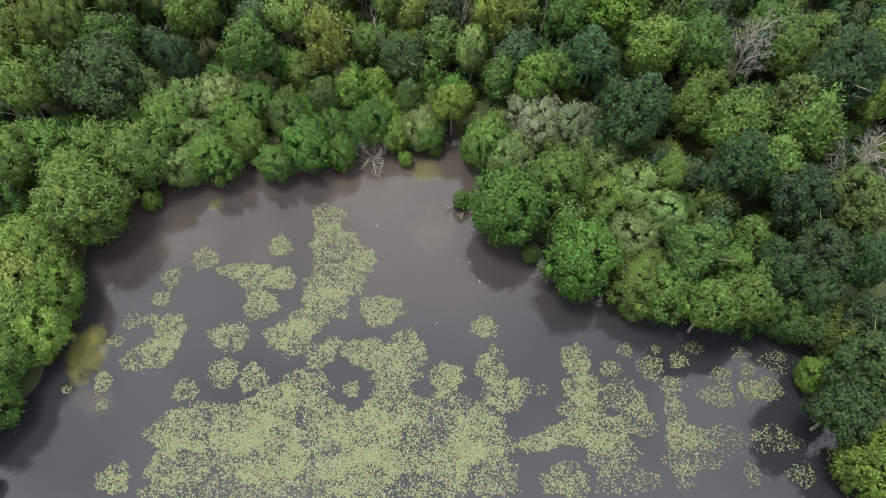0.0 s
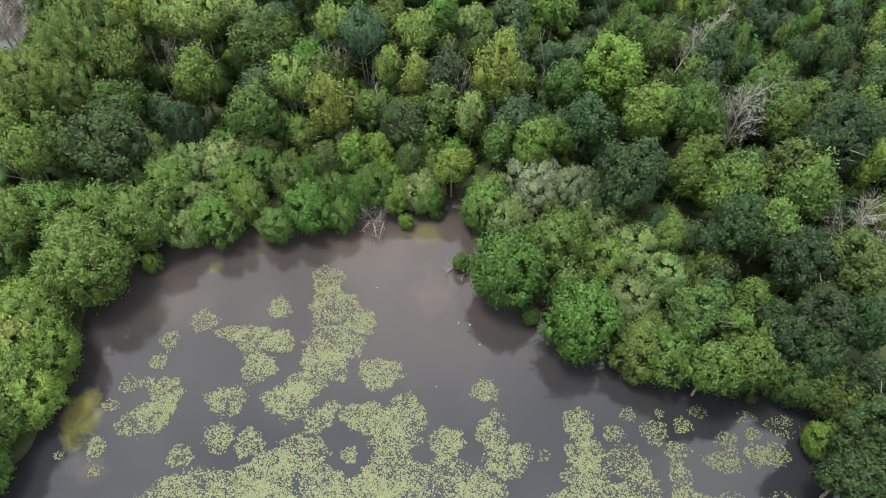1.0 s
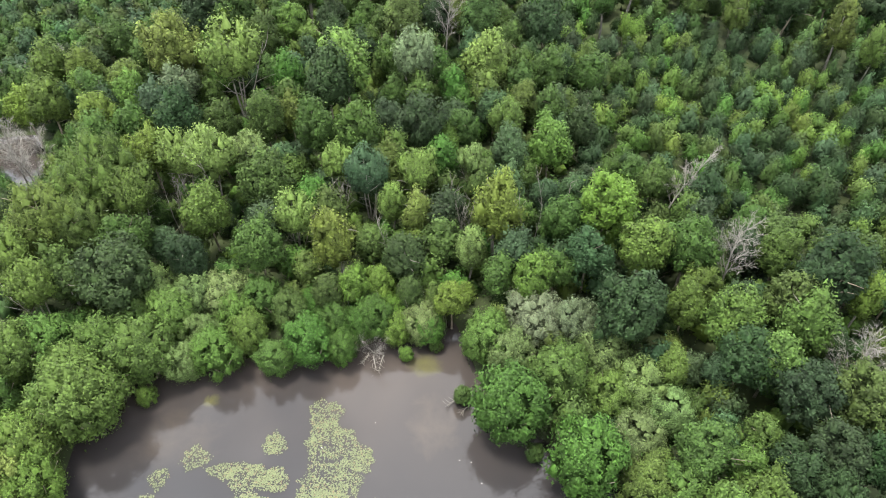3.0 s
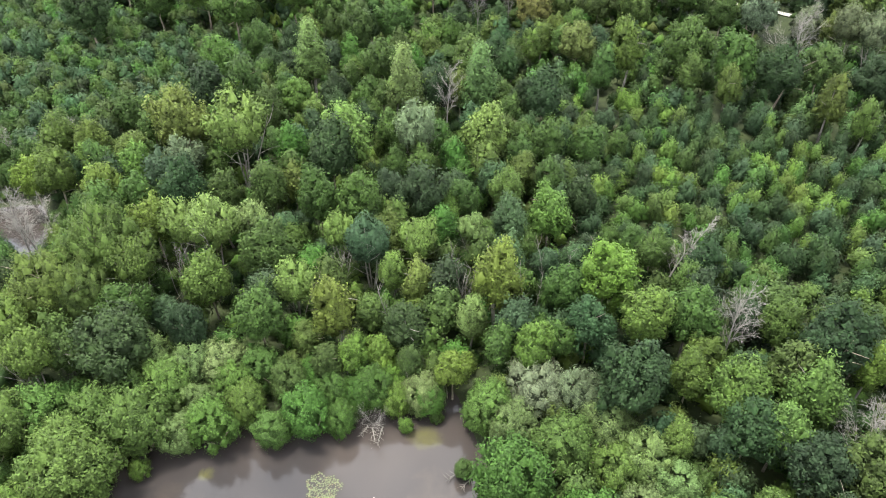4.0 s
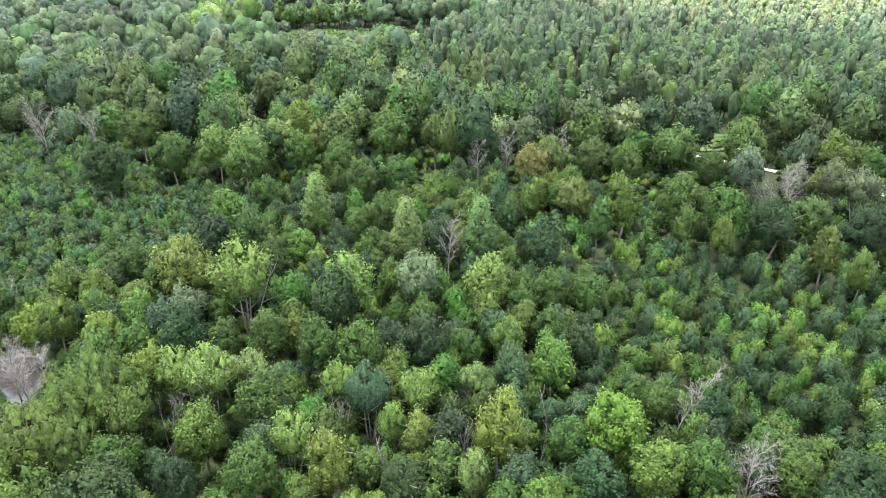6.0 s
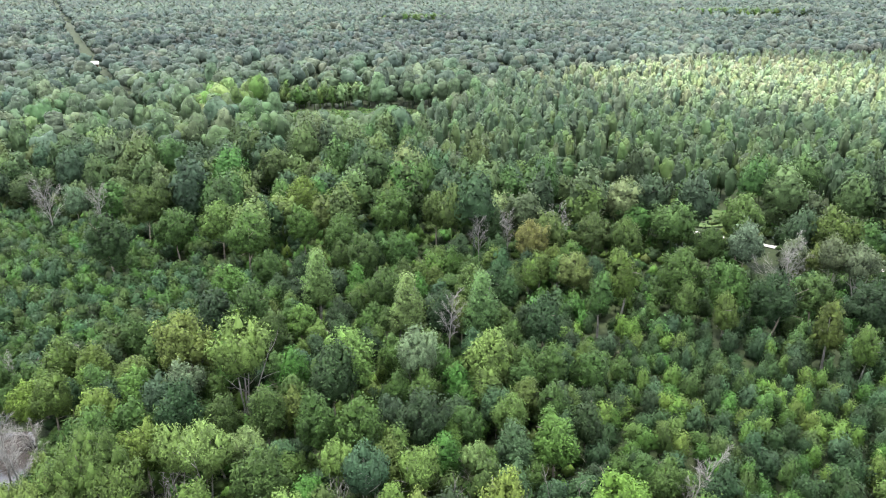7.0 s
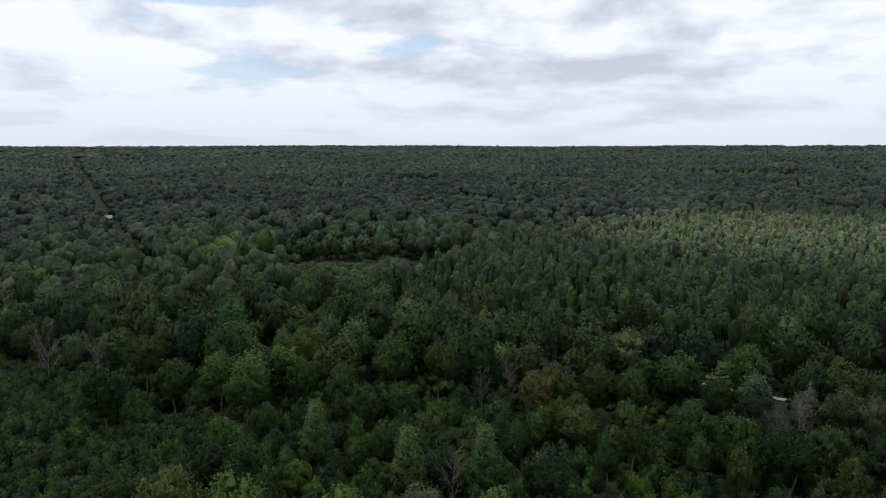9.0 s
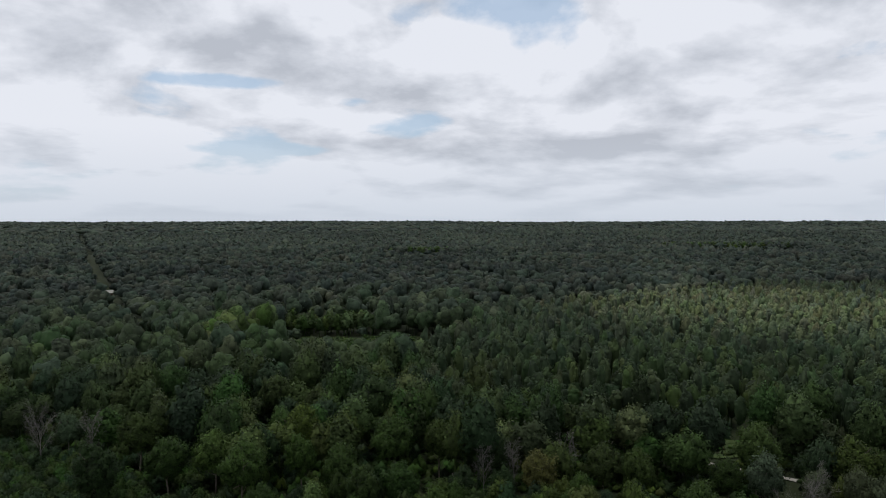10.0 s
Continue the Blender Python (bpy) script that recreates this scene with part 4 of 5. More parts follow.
def scatter(seed, x0, x1, y0, y1, step, keep):
    """Points on a shaken grid inside keep(x, y)."""
    rng = np.random.default_rng(seed)
    a, b = np.meshgrid(np.arange(x0, x1, step), np.arange(y0, y1, step * 0.9))
    a = a + (np.arange(a.shape[0]) % 2)[:, None] * step * 0.5
    a = (a + rng.uniform(-0.48, 0.48, a.shape) * step).ravel()
    b = (b + rng.uniform(-0.48, 0.48, b.shape) * step).ravel()
    ok = keep(a, b)
    return a[ok], b[ok], rng


def clear_of(x, y, room):
    ok = np.ones(x.shape, bool)
    for tx, ty, tr in STOOD:
        ok &= np.hypot(x - tx, y - ty) > tr * 0.75 + room
    return ok


def in_view(x, y, more=1.12):
    return (np.abs(x) < 0.66 * more * np.maximum(y, 0) + 14) & (y > 0)


def tones(rng, n, hues, spread=0.24, shift=0.11):
    base = np.array(hues)[rng.integers(len(hues), size=n)]
    return np.clip(base * (1 + rng.uniform(-spread, spread, (n, 1))) * (1 + rng.uniform(-shift, shift, (n, 3))), 0.006, 1)


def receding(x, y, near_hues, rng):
    """Tree colours that pass gradually into those of the far forest, with distance haze painted in."""
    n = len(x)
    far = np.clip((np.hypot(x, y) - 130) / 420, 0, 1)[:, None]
    return tones(rng, n, HAZED_HUES, 0.24, 0.05) * far + tones(rng, n, near_hues) * (1 - far)


def wood(name, label, templates, x, y, heights, radii, kinds, colours, rng, leaf=None):
    """Very many trees as one mesh: each takes one of the template crowns, turned and sized."""
    vs, fs, ns, tint, base = [], [], [], [], 0
    which = rng.integers(len(templates), size=len(x))
    foot = land(x, y)
    for k, (tv, tf, tn, th, tr) in enumerate(templates):
        mine = np.where(which == k)[0]
        if not len(mine):
            continue
        a = rng.uniform(0, 6.28, len(mine))
        c, s = np.cos(a)[:, None], np.sin(a)[:, None]
        sx = (radii[mine] / tr)[:, None]
        px = (tv[None, :, 0] * c - tv[None, :, 1] * s) * sx + x[mine][:, None]
        py = (tv[None, :, 0] * s + tv[None, :, 1] * c) * sx + y[mine][:, None]
        pz = tv[None, :, 2] * (heights[mine] / th)[:, None] + foot[mine][:, None]
        vs.append(np.stack([px, py, pz], -1).reshape(-1, 3))
        ns.append(np.stack([tn[None, :, 0] * c - tn[None, :, 1] * s, tn[None, :, 0] * s + tn[None, :, 1] * c, np.repeat(tn[None, :, 2], len(mine), 0)], -1).reshape(-1, 3))
        fs.append((tf[None] + (np.arange(len(mine)) * len(tv))[:, None, None]).reshape(-1, 3) + base)
        tint.append(np.repeat(colours[mine], len(tv), axis=0))
        base += len(mine) * len(tv)
    me = leafy(name, np.concatenate(vs), np.concatenate(fs), np.concatenate(ns), leaf or WOODLAND)
    col = np.concatenate(tint)
    layer = me.attributes.new("tint", "FLOAT_COLOR", "POINT")
    layer.data.foreach_set("color", np.column_stack([col, np.ones(len(col))]).astype(np.float32).ravel())
    return tagged(new(name, me), label, "woodland", kind="stuff")


def moulds(kind, count, leaves, size, lobes, seed, with_stem=True, core=0.64, whole=0.7, far=False):
    out = []
    for i in range(count):
        rng = np.random.default_rng(seed + i)
        v, f, nn = dome(kind, rng, leaves, size, lobes) if far else crown(kind, rng, leaves, size, lobes, core, 0.12, whole)
        if with_stem:
            h = SHAPES[kind][0]
            tv, tf = tube([(0, 0, -0.5), (0.05, 0.02, h * 0.3), (0.0, 0.05, h * 0.6)], [0.02 * h, 0.015 * h, 0.008 * h], 4)
            f = np.concatenate([f, tf + len(v)])
            nn = np.concatenate([nn, unit(tv * (1, 1, 0) + 1e-4)])
            v = np.concatenate([v, tv])
        out.append((v, f, nn, SHAPES[kind][0], SHAPES[kind][1]))
    return out


# darker mix of greens, with shade over the eastern wood worked into it
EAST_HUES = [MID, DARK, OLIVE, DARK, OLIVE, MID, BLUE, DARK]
EAST = [(6, 116), (30, 96), (17, 84), (24, 72), (36, 62), (52, 55), (70, 56), (110, 90), (130, 118), (96, 136), (60, 138), (30, 134)]
WEST = [(-44, 112), (-34, 128), (-46, 148), (-62, 166), (-110, 176), (-150, 170), (-130, 120), (-90, 98), (-62, 94)]
POLES = [(0, 196), (30, 206), (62, 196), (110, 176), (170, 130), (260, 130), (420, 300), (420, 560), (240, 560), (120, 470), (60, 420), (20, 350), (-14, 300)]


THICKET = [(-88, 288), (-34, 280), (-18, 262), (0, 270), (-4, 345), (-40, 352), (-78, 340), (-88, 336)]


def young(x, y):
    return (signed(x, y, EAST) < 0) | (signed(x, y, WEST) < 0) | (signed(x, y, THICKET) < 0)


# planted young trees east of the pond, the nearest as trees of their own
px, py, rng = scatter(21, 0, 135, 50, 140, 2.8, lambda a, b: (signed(a, b, EAST) < 0) & in_view(a, b) & open_ground(a, b, 0.4))
ok = clear_of(px, py, 0.5)
px, py = px[ok], py[ok]
order = np.argsort(np.hypot(px, py))
YOUNG = [MID, GREEN, DARK, DARK, DARK, BLUE, MID, (0.032, 0.062, 0.018)]
YOUNG_HUES = [LEAF, DARK, GREEN, BRIGHT, DARK, BLUE, MID, DARK]
for i in order[:290]:
    plant("sapling", px[i], py[i], rng.uniform(4.0, 6.6), rng.uniform(1.15, 1.75), YOUNG_HUES[int(rng.integers(8))], "young trees of the plantation")
rest = order[290:]
SAPLING = moulds("sapling", 6, 420, 0.36, 16, 300)
n = len(rest)
wood("young_plantation", "dense plantation of young broadleaf trees in many greens", SAPLING, px[rest], py[rest], rng.uniform(4.0, 6.6, n), rng.uniform(1.1, 1.75, n), None, tones(rng, n, YOUNG), rng)

qx, qy, rng = scatter(22, -150, -30, 90, 180, 2.7, lambda a, b: (signed(a, b, WEST) < 0) & in_view(a, b) & open_ground(a, b, 0.4))
ok = clear_of(qx, qy, 0.5)
qx, qy = qx[ok], qy[ok]
n = len(qx)
wood("western_plantation", "dense plantation of young trees with blue-green crowns", SAPLING, qx, qy, rng.uniform(4.0, 6.2, n), rng.uniform(1.3, 2.0, n), None, tones(rng, n, [MID, BLUE, DARK, MID, GREEN, BLUE]), rng)

tx, ty, rng = scatter(34, -110, 40, 200, 420, 3.6, lambda a, b: (signed(a, b, THICKET) < 0) & (signed(a, b, POLES) > 0) & in_view(a, b) & open_ground(a, b, 0.4))
n = len(tx)
wood("thicket", "low thicket of young trees beside a long clearing", moulds("sapling", 4, 90, 0.8, 9, 320), tx, ty, np.clip(6.0 - 0.07 * (ty - 290), 2.6, 6.5) * rng.uniform(0.8, 1.2, n), rng.uniform(1.5, 2.3, n), None, tones(rng, n, [LEAF, MID, LEAF, PALE, GREEN]) * 0.95, rng)

# natural wood near the pond, filling in between the trees named above
ax, ay, rng = scatter(23, -110, 110, 8, 150, 4.3, lambda a, b: in_view(a, b) & open_ground(a, b, 2.6) & ~young(a, b) & (np.hypot(a, b) < 150))
ok = clear_of(ax, ay, 1.2)
ax, ay = ax[ok], ay[ok]
for i in np.argsort(np.hypot(ax, ay))[:250]:
    kind = "wildling" if rng.random() < 0.75 else "birch"
    r = rng.uniform(1.9, 3.0)
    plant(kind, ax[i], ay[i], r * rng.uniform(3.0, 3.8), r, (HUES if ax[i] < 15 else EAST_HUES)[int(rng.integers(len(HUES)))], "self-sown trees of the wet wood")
# bushes in the holes that are left
STOOD = np.array(STANDING)
hx, hy, rng = scatter(28, -80, 80, 14, 112, 3.0, lambda a, b: in_view(a, b, 1.0) & open_ground(a, b, 0.8) & ~young(a, b) & (np.hypot(a, b) < 112))
ok = clear_of(hx, hy, 0.25)
hx, hy = hx[ok], hy[ok]
for i in np.argsort(np.hypot(hx, hy))[:220]:
    r = rng.uniform(1.5, 2.3)
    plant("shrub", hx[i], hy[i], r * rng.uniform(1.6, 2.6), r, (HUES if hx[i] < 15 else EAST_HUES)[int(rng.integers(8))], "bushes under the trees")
# low undergrowth closing the floor
ux, uy, rng = scatter(24, -115, 115, 6, 165, 3.3, lambda a, b: in_view(a, b) & open_ground(a, b, 1.6) & ~young(a, b) & (np.hypot(a, b) < 165))
n = len(ux)
wood("undergrowth", "tangle of low shrubs and saplings under the trees", moulds("bush", 5, 130, 0.42, 9, 340, False), ux, uy, rng.uniform(1.2, 3.0, n), rng.uniform(1.0, 1.9, n), None, tones(rng, n, [MID, DARK, GREEN, OLIVE, BRIGHT]), rng)

vx, vy, rng = scatter(29, -190, 190, 60, 270, 4.4, lambda a, b: in_view(a, b) & open_ground(a, b, 1.4) & ~young(a, b) & (signed(a, b, POLES) > 0) & (np.hypot(a, b) >= 160) & (np.hypot(a, b) < 270))
n = len(vx)
wood("understorey", "low shrubs closing the floor of the mature wood", moulds("bush", 5, 46, 0.7, 7, 380, False), vx, vy, rng.uniform(2.0, 4.6, n), rng.uniform(1.6, 2.8, n), None, tones(rng, n, [MID, DARK, GREEN, OLIVE, BLUE]), rng)

# mature wood from there to the middle distance
mx, my, rng = scatter(25, -330, 330, 60, 400, 8.2, lambda a, b: in_view(a, b) & open_ground(a, b, 2.0) & ~young(a, b) & (signed(a, b, POLES) > 0) & (np.hypot(a, b) < 400) & (np.hypot(a, b) > 148))
ok = clear_of(mx, my, 1.5)
mx, my = mx[ok], my[ok]
n = len(mx)
near = np.hypot(mx, my) < 240
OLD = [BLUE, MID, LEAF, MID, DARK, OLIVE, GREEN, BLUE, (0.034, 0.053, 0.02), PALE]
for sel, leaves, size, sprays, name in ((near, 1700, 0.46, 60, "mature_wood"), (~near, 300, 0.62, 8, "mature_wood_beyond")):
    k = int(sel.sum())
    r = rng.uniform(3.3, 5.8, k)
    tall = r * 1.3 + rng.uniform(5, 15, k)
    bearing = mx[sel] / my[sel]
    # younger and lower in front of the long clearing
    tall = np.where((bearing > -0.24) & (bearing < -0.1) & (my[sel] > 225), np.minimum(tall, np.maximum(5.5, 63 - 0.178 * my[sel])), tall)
    # one grove paler, partly sunlight put into its leaves; the rest hazed with distance
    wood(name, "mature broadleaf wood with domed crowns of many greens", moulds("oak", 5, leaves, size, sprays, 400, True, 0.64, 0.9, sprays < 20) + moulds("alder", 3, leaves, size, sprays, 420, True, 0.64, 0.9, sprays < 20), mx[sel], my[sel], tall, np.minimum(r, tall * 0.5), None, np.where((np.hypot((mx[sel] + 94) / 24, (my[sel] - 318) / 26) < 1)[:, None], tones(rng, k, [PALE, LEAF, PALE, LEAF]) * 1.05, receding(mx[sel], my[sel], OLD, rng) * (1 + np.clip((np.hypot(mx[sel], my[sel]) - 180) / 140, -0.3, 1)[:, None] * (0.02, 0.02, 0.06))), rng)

# pole-stage plantation beyond the track
sx, sy, rng = scatter(26, -20, 430, 125, 570, 5.3, lambda a, b: in_view(a, b) & (signed(a, b, POLES) < 0) & open_ground(a, b, 1.5))
n = len(sx)
# sunlit patch and haze put into the colour: paler trees farther back
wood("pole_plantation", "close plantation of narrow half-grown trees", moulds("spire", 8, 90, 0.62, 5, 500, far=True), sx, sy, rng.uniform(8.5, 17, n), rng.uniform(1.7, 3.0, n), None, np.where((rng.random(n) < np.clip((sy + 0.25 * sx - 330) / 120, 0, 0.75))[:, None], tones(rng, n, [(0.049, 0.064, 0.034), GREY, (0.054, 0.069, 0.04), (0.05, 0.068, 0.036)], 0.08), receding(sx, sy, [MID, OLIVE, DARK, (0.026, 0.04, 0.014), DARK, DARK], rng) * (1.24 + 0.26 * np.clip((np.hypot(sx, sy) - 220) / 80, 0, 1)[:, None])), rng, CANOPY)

# rough growth in the clearings
gx2, gy2, rng = scatter(37, -90, 90, 95, 365, 1.9, lambda a, b: np.any([((a - cx) / rx) ** 2 + ((b - cy) / ry) ** 2 < 1.1 for cx, cy, rx, ry in GLADES], axis=0) & (along(a, b, TRACK) > 2.0))
ok = np.sin(gx2 / 3.1 + 2 * np.sin(gy2 / 4.3)) + rng.uniform(-0.9, 0.9, len(gx2)) > -0.2
gx2, gy2 = gx2[ok], gy2[ok]
n = len(gx2)
wood("clearing_growth", "rank weeds and low bushes in the clearings", moulds("bush", 4, 60, 0.6, 6, 360, False), gx2, gy2, rng.uniform(0.5, 1.7, n), rng.uniform(0.7, 1.5, n), None, tones(rng, n, [MID, OLIVE, MID, GREEN, BROWN]), rng)

# forest to a kilometre, then to the horizon
def compartment(x, y):
    """How the forest changes from stand to stand, -1 to 1."""
    a = np.sin(x / 88 + 1.6 * np.sin(y / 97)) * np.sin(y / 71 + 1.2 * np.sin(x / 130))
    return 0.65 * a + 0.35 * np.sin(x / 31 + y / 43 + 2 * np.sin(y / 37))


def stands(x, y, colours):
    """Neighbouring trees share a tone."""
    return colours * (1 + 0.36 * compartment(x, y)[:, None] * (1, 0.95, 0.75))


fx, fy, rng = scatter(27, -800, 800, 250, 1150, 10.6, lambda a, b: in_view(a, b, 1.05) & open_ground(a, b, 2.0) & (signed(a, b, POLES) > 1) & far_open(a, b) & (along(a, b, RIDE) > 6.0) & (np.hypot(a, b) >= 400) & (np.hypot(a, b) < 1150))
n = len(fx)
r = rng.uniform(3.4, 6.6, n)
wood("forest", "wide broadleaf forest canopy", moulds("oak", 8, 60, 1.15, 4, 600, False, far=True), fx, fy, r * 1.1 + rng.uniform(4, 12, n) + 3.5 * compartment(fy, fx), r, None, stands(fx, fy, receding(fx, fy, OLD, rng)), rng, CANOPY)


def far_forest(name, inner, outer, step, seed, leaves, size, sprays):
    hx, hy, rng = scatter(seed, -outer * 0.75, outer * 0.75, inner * 0.7, outer, step, lambda a, b: in_view(a, b, 1.05) & (np.hypot(a, b) >= inner) & (np.hypot(a, b) < outer) & (along(a, b, RIDE) > 10) & far_open(a, b))
    n = len(hx)
    wood(name, "forest canopy stretching to the horizon", moulds("oak", 6, leaves, size, sprays, seed * 20, False, 0.9, 2.5), hx, hy, rng.uniform(9, 19, n) + 2.5 * compartment(hy * 0.8, hx * 0.5), step * rng.uniform(0.3, 0.72, n), None, stands(hx, hy, tones(rng, n, HAZED_HUES, 0.16, 0.04)), rng, CANOPY)


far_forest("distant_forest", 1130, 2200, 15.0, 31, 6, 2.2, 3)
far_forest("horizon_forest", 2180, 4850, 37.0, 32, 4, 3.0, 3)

# darker groves that stand up behind clearings
for name, cx, cy, rx, ry, step, h0, h1 in (("grove_by_thicket", -68, 368, 34, 13, 5.2, 9, 14), ("grove_by_heath", 530, 1330, 140, 26, 11, 14, 20), ("grove_by_hut", -50, 1146, 66, 20, 10, 14, 19)):
    gx1, gy1, rng = scatter(35, cx - rx, cx + rx, cy - ry, cy + ry, step, lambda a, b: ((a - cx) / rx) ** 2 + ((b - cy) / ry) ** 2 < 1 + 0.3 * np.sin(a / 9) - 0.3)
    n = len(gx1)
    wood(name, "taller grove at the edge of a clearing", moulds("pole", 4, 170, 0.9, 16, 640), gx1, gy1, rng.uniform(h0, h1, n), step * rng.uniform(0.42, 0.6, n), None, tones(rng, n, [LEAF, PALE, MID, LEAF]) * (1.1, 1.1, 1.3), rng)

# wood behind the camera and to its sides
bx, by, rng = scatter(33, -150, 150, -150, 90, 9.0, lambda a, b: ((np.abs(a) > 0.68 * np.hypot(np.maximum(b, 0), EYE) + 9) | (b < -8)) & open_ground(a, b, 3.0) & (np.hypot(a, b) < 150))
n = len(bx)
r = rng.uniform(2.8, 4.6, n)
wood("wood_behind", "broadleaf wood on the far side of the pond", moulds("alder", 4, 150, 0.95, 12, 440), bx, by, rng.uniform(9, 15, n), r, None, tones(rng, n, OLD), rng)

# ---- on the pond ----


def lily_patch(blobs, density):
    """A raft of floating pads, each a notched disc, scattered thickly inside overlapping ovals."""
    rng = np.random.default_rng(int(abs(blobs[0][0] * 31 + blobs[0][1] * 17)))
    at = []
    for x, y, rx, ry in blobs:
        n = int(math.pi * rx * ry * density * 8.0) + 4
        a, d = rng.uniform(0, 6.28, n), np.sqrt(rng.random(n)) * (1 + 0.06 * rng.standard_normal(n))
        lump = 1 + 0.12 * np.sin(a * 3 + x) + 0.09 * np.sin(a * 7 + y)
        at.append(np.column_stack([x + 0.95 * rx * d * lump * np.cos(a), y + 0.95 * ry * d * lump * np.sin(a)]))
    at = np.concatenate(at)
    # thicker and thinner places
    thick = sum(np.sin(at @ np.array((math.cos(k * 2.4), math.sin(k * 2.4))) * (0.7 + 0.62 * k) + k * 2.1) / (1 + 0.15 * k) for k in range(9)) / 2.2
    at = at[rng.random(len(at)) < np.clip(0.72 + 0.3 * thick, 0.12, 1.0)]
    n = len(at)
    size = rng.uniform(0.045, 0.088, n)
    spin = rng.uniform(0, 6.28, n)
    z = 0.012 + rng.random(n) * 0.04
    ang = np.array([0.2, 1.5, 2.75, 4.0, 5.6])
    v = np.stack([np.cos(ang[None] + spin[:, None]) * size[:, None] + at[:, :1], np.sin(ang[None] + spin[:, None]) * size[:, None] + at[:, 1:], np.repeat(z[:, None], 5, 1) + rng.uniform(-0.01, 0.015, (n, 5))], -1).reshape(-1, 3)
    f = (np.arange(n)[:, None] * 5 + np.arange(5)[None]).reshape(-1, 5)
    word = {True: "thick", False: "loose"}[density > 10]
    tagged(new("water_lily_patch", mesh_of("water_lily_patch", v, f, PADS)), word + " raft of yellow-green water lily pads floating on the pond", "water lilies", "rafts of water lilies", "stuff")


lily_patch([(-11.6, 38.2, 1.71, 1.69)], 13)
lily_patch([(-10.8, 35.2, 2.51, 2.14), (-7.9, 33.3, 1.54, 1.39), (-10.5, 30.9, 2.97, 2.13), (-11.3, 29.1, 2.24, 1.48), (-9.6, 28.0, 0.95, 1.05)], 13)
lily_patch([(-16.0, 34.8, 1.22, 1.29)], 13)
lily_patch([(-20.1, 32.1, 1.64, 0.93), (-17.9, 31.5, 2.17, 1.53), (-15.4, 31.2, 1.35, 1.34), (-17.2, 28.5, 1.70, 1.64)], 13)
lily_patch([(-26.6, 29.1, 0.91, 0.83)], 13)
lily_patch([(-25.1, 25.6, 1.45, 2.13), (-25.8, 23.8, 1.79, 1.53)], 13)
lily_patch([(-19.5, 25.2, 1.86, 1.56)], 13)
lily_patch([(-19.6, 21.8, 1.41, 1.48)], 13)
lily_patch([(-13.9, 25.3, 2.33, 1.84), (-12.5, 26.8, 1.89, 1.49)], 13)
lily_patch([(-5.8, 27.9, 2.11, 1.63)], 13)
lily_patch([(-11.2, 23.4, 1.43, 1.30), (-10.0, 24.6, 0.93, 0.66)], 13)
lily_patch([(-6.9, 23.7, 2.30, 1.52), (-3.3, 23.8, 1.95, 2.07), (-4.2, 21.7, 2.42, 1.27)], 13)
lily_patch([(-16.9, 21.3, 1.26, 1.31)], 13)
lily_patch([(-22.7, 20.2, 1.20, 1.03)], 13)
lily_patch([(-8.1, 20.3, 0.75, 0.77)], 13)
lily_patch([(-30.1, 20.9, 0.85, 1.04)], 13)
lily_patch([(-27.2, 12.6, 1.50, 1.27)], 13)
lily_patch([(3.8, 26.2, 1.30, 1.13)], 13)
lily_patch([(-21.5, 16.7, 3.87, 2.19), (-21.9, 13.9, 2.84, 1.86), (-17.6, 16.7, 2.90, 2.43), (-15.0, 18.7, 2.46, 2.01), (-12.2, 20.2, 2.24, 2.06), (-10.5, 18.2, 1.96, 1.50), (-15.0, 14.8, 3.81, 2.83)], 13)
lily_patch([(-7.0, 16.5, 2.66, 2.42), (-4.1, 18.7, 2.95, 2.01), (-3.1, 15.3, 3.11, 2.61), (-6.8, 12.9, 3.75, 2.29), (-10.7, 14.8, 3.57, 2.83)], 13)
lily_patch([(0.3, 21.3, 1.61, 1.57), (3.2, 16.2, 2.80, 2.42), (5.3, 19.7, 1.88, 1.53), (4.4, 22.3, 1.42, 1.87)], 13)
lily_patch([(12.0, 22.9, 1.42, 1.72), (12.3, 20.2, 1.74, 1.55), (13.4, 16.7, 2.18, 1.70), (10.4, 16.3, 2.17, 1.06), (8.0, 15.5, 1.82, 0.76)], 13)
lily_patch([(-26.0, 31.3, 0.98, 1.10)], 8)
lily_patch([(-23.1, 33.4, 1.43, 1.26)], 8)
lily_patch([(-28.8, 26.8, 0.89, 0.97), (-27.5, 23.1, 1.53, 1.40), (-29.9, 24.8, 0.93, 0.66), (-27.3, 27.0, 1.05, 0.57)], 8)
lily_patch([(-33.1, 20.2, 0.50, 0.41), (-29.8, 18.9, 0.79, 0.61)], 8)
lily_patch([(8.7, 20.2, 0.60, 0.62), (6.8, 20.2, 1.00, 1.29)], 8)
lily_patch([(-1.1, 12.5, 3.50, 2.04), (-22.4, 11.6, 2.78, 1.12), (-16.9, 11.9, 3.25, 1.26), (-11.3, 11.5, 3.24, 1.07)], 8)
lily_patch([(3.6, 13.2, 2.82, 2.29), (0.8, 18.4, 2.21, 1.75), (1.2, 14.8, 2.14, 2.12)], 8)
lily_patch([(15.7, 19.7, 2.08, 1.53), (16.6, 17.5, 1.95, 1.48), (14.1, 14.8, 2.38, 1.89), (10.1, 12.5, 2.10, 1.54), (12.1, 18.2, 1.96, 1.50)], 8)
lily_patch([(15.0, 22.2, 1.01, 0.85), (16.5, 23.9, 0.77, 0.71)], 8)
lily_patch([(18.5, 22.3, 1.27, 1.17), (19.3, 24.0, 0.46, 0.44)], 8)
lily_patch([(21.2, 22.9, 0.92, 0.81), (22.8, 24.2, 0.93, 0.66)], 8)
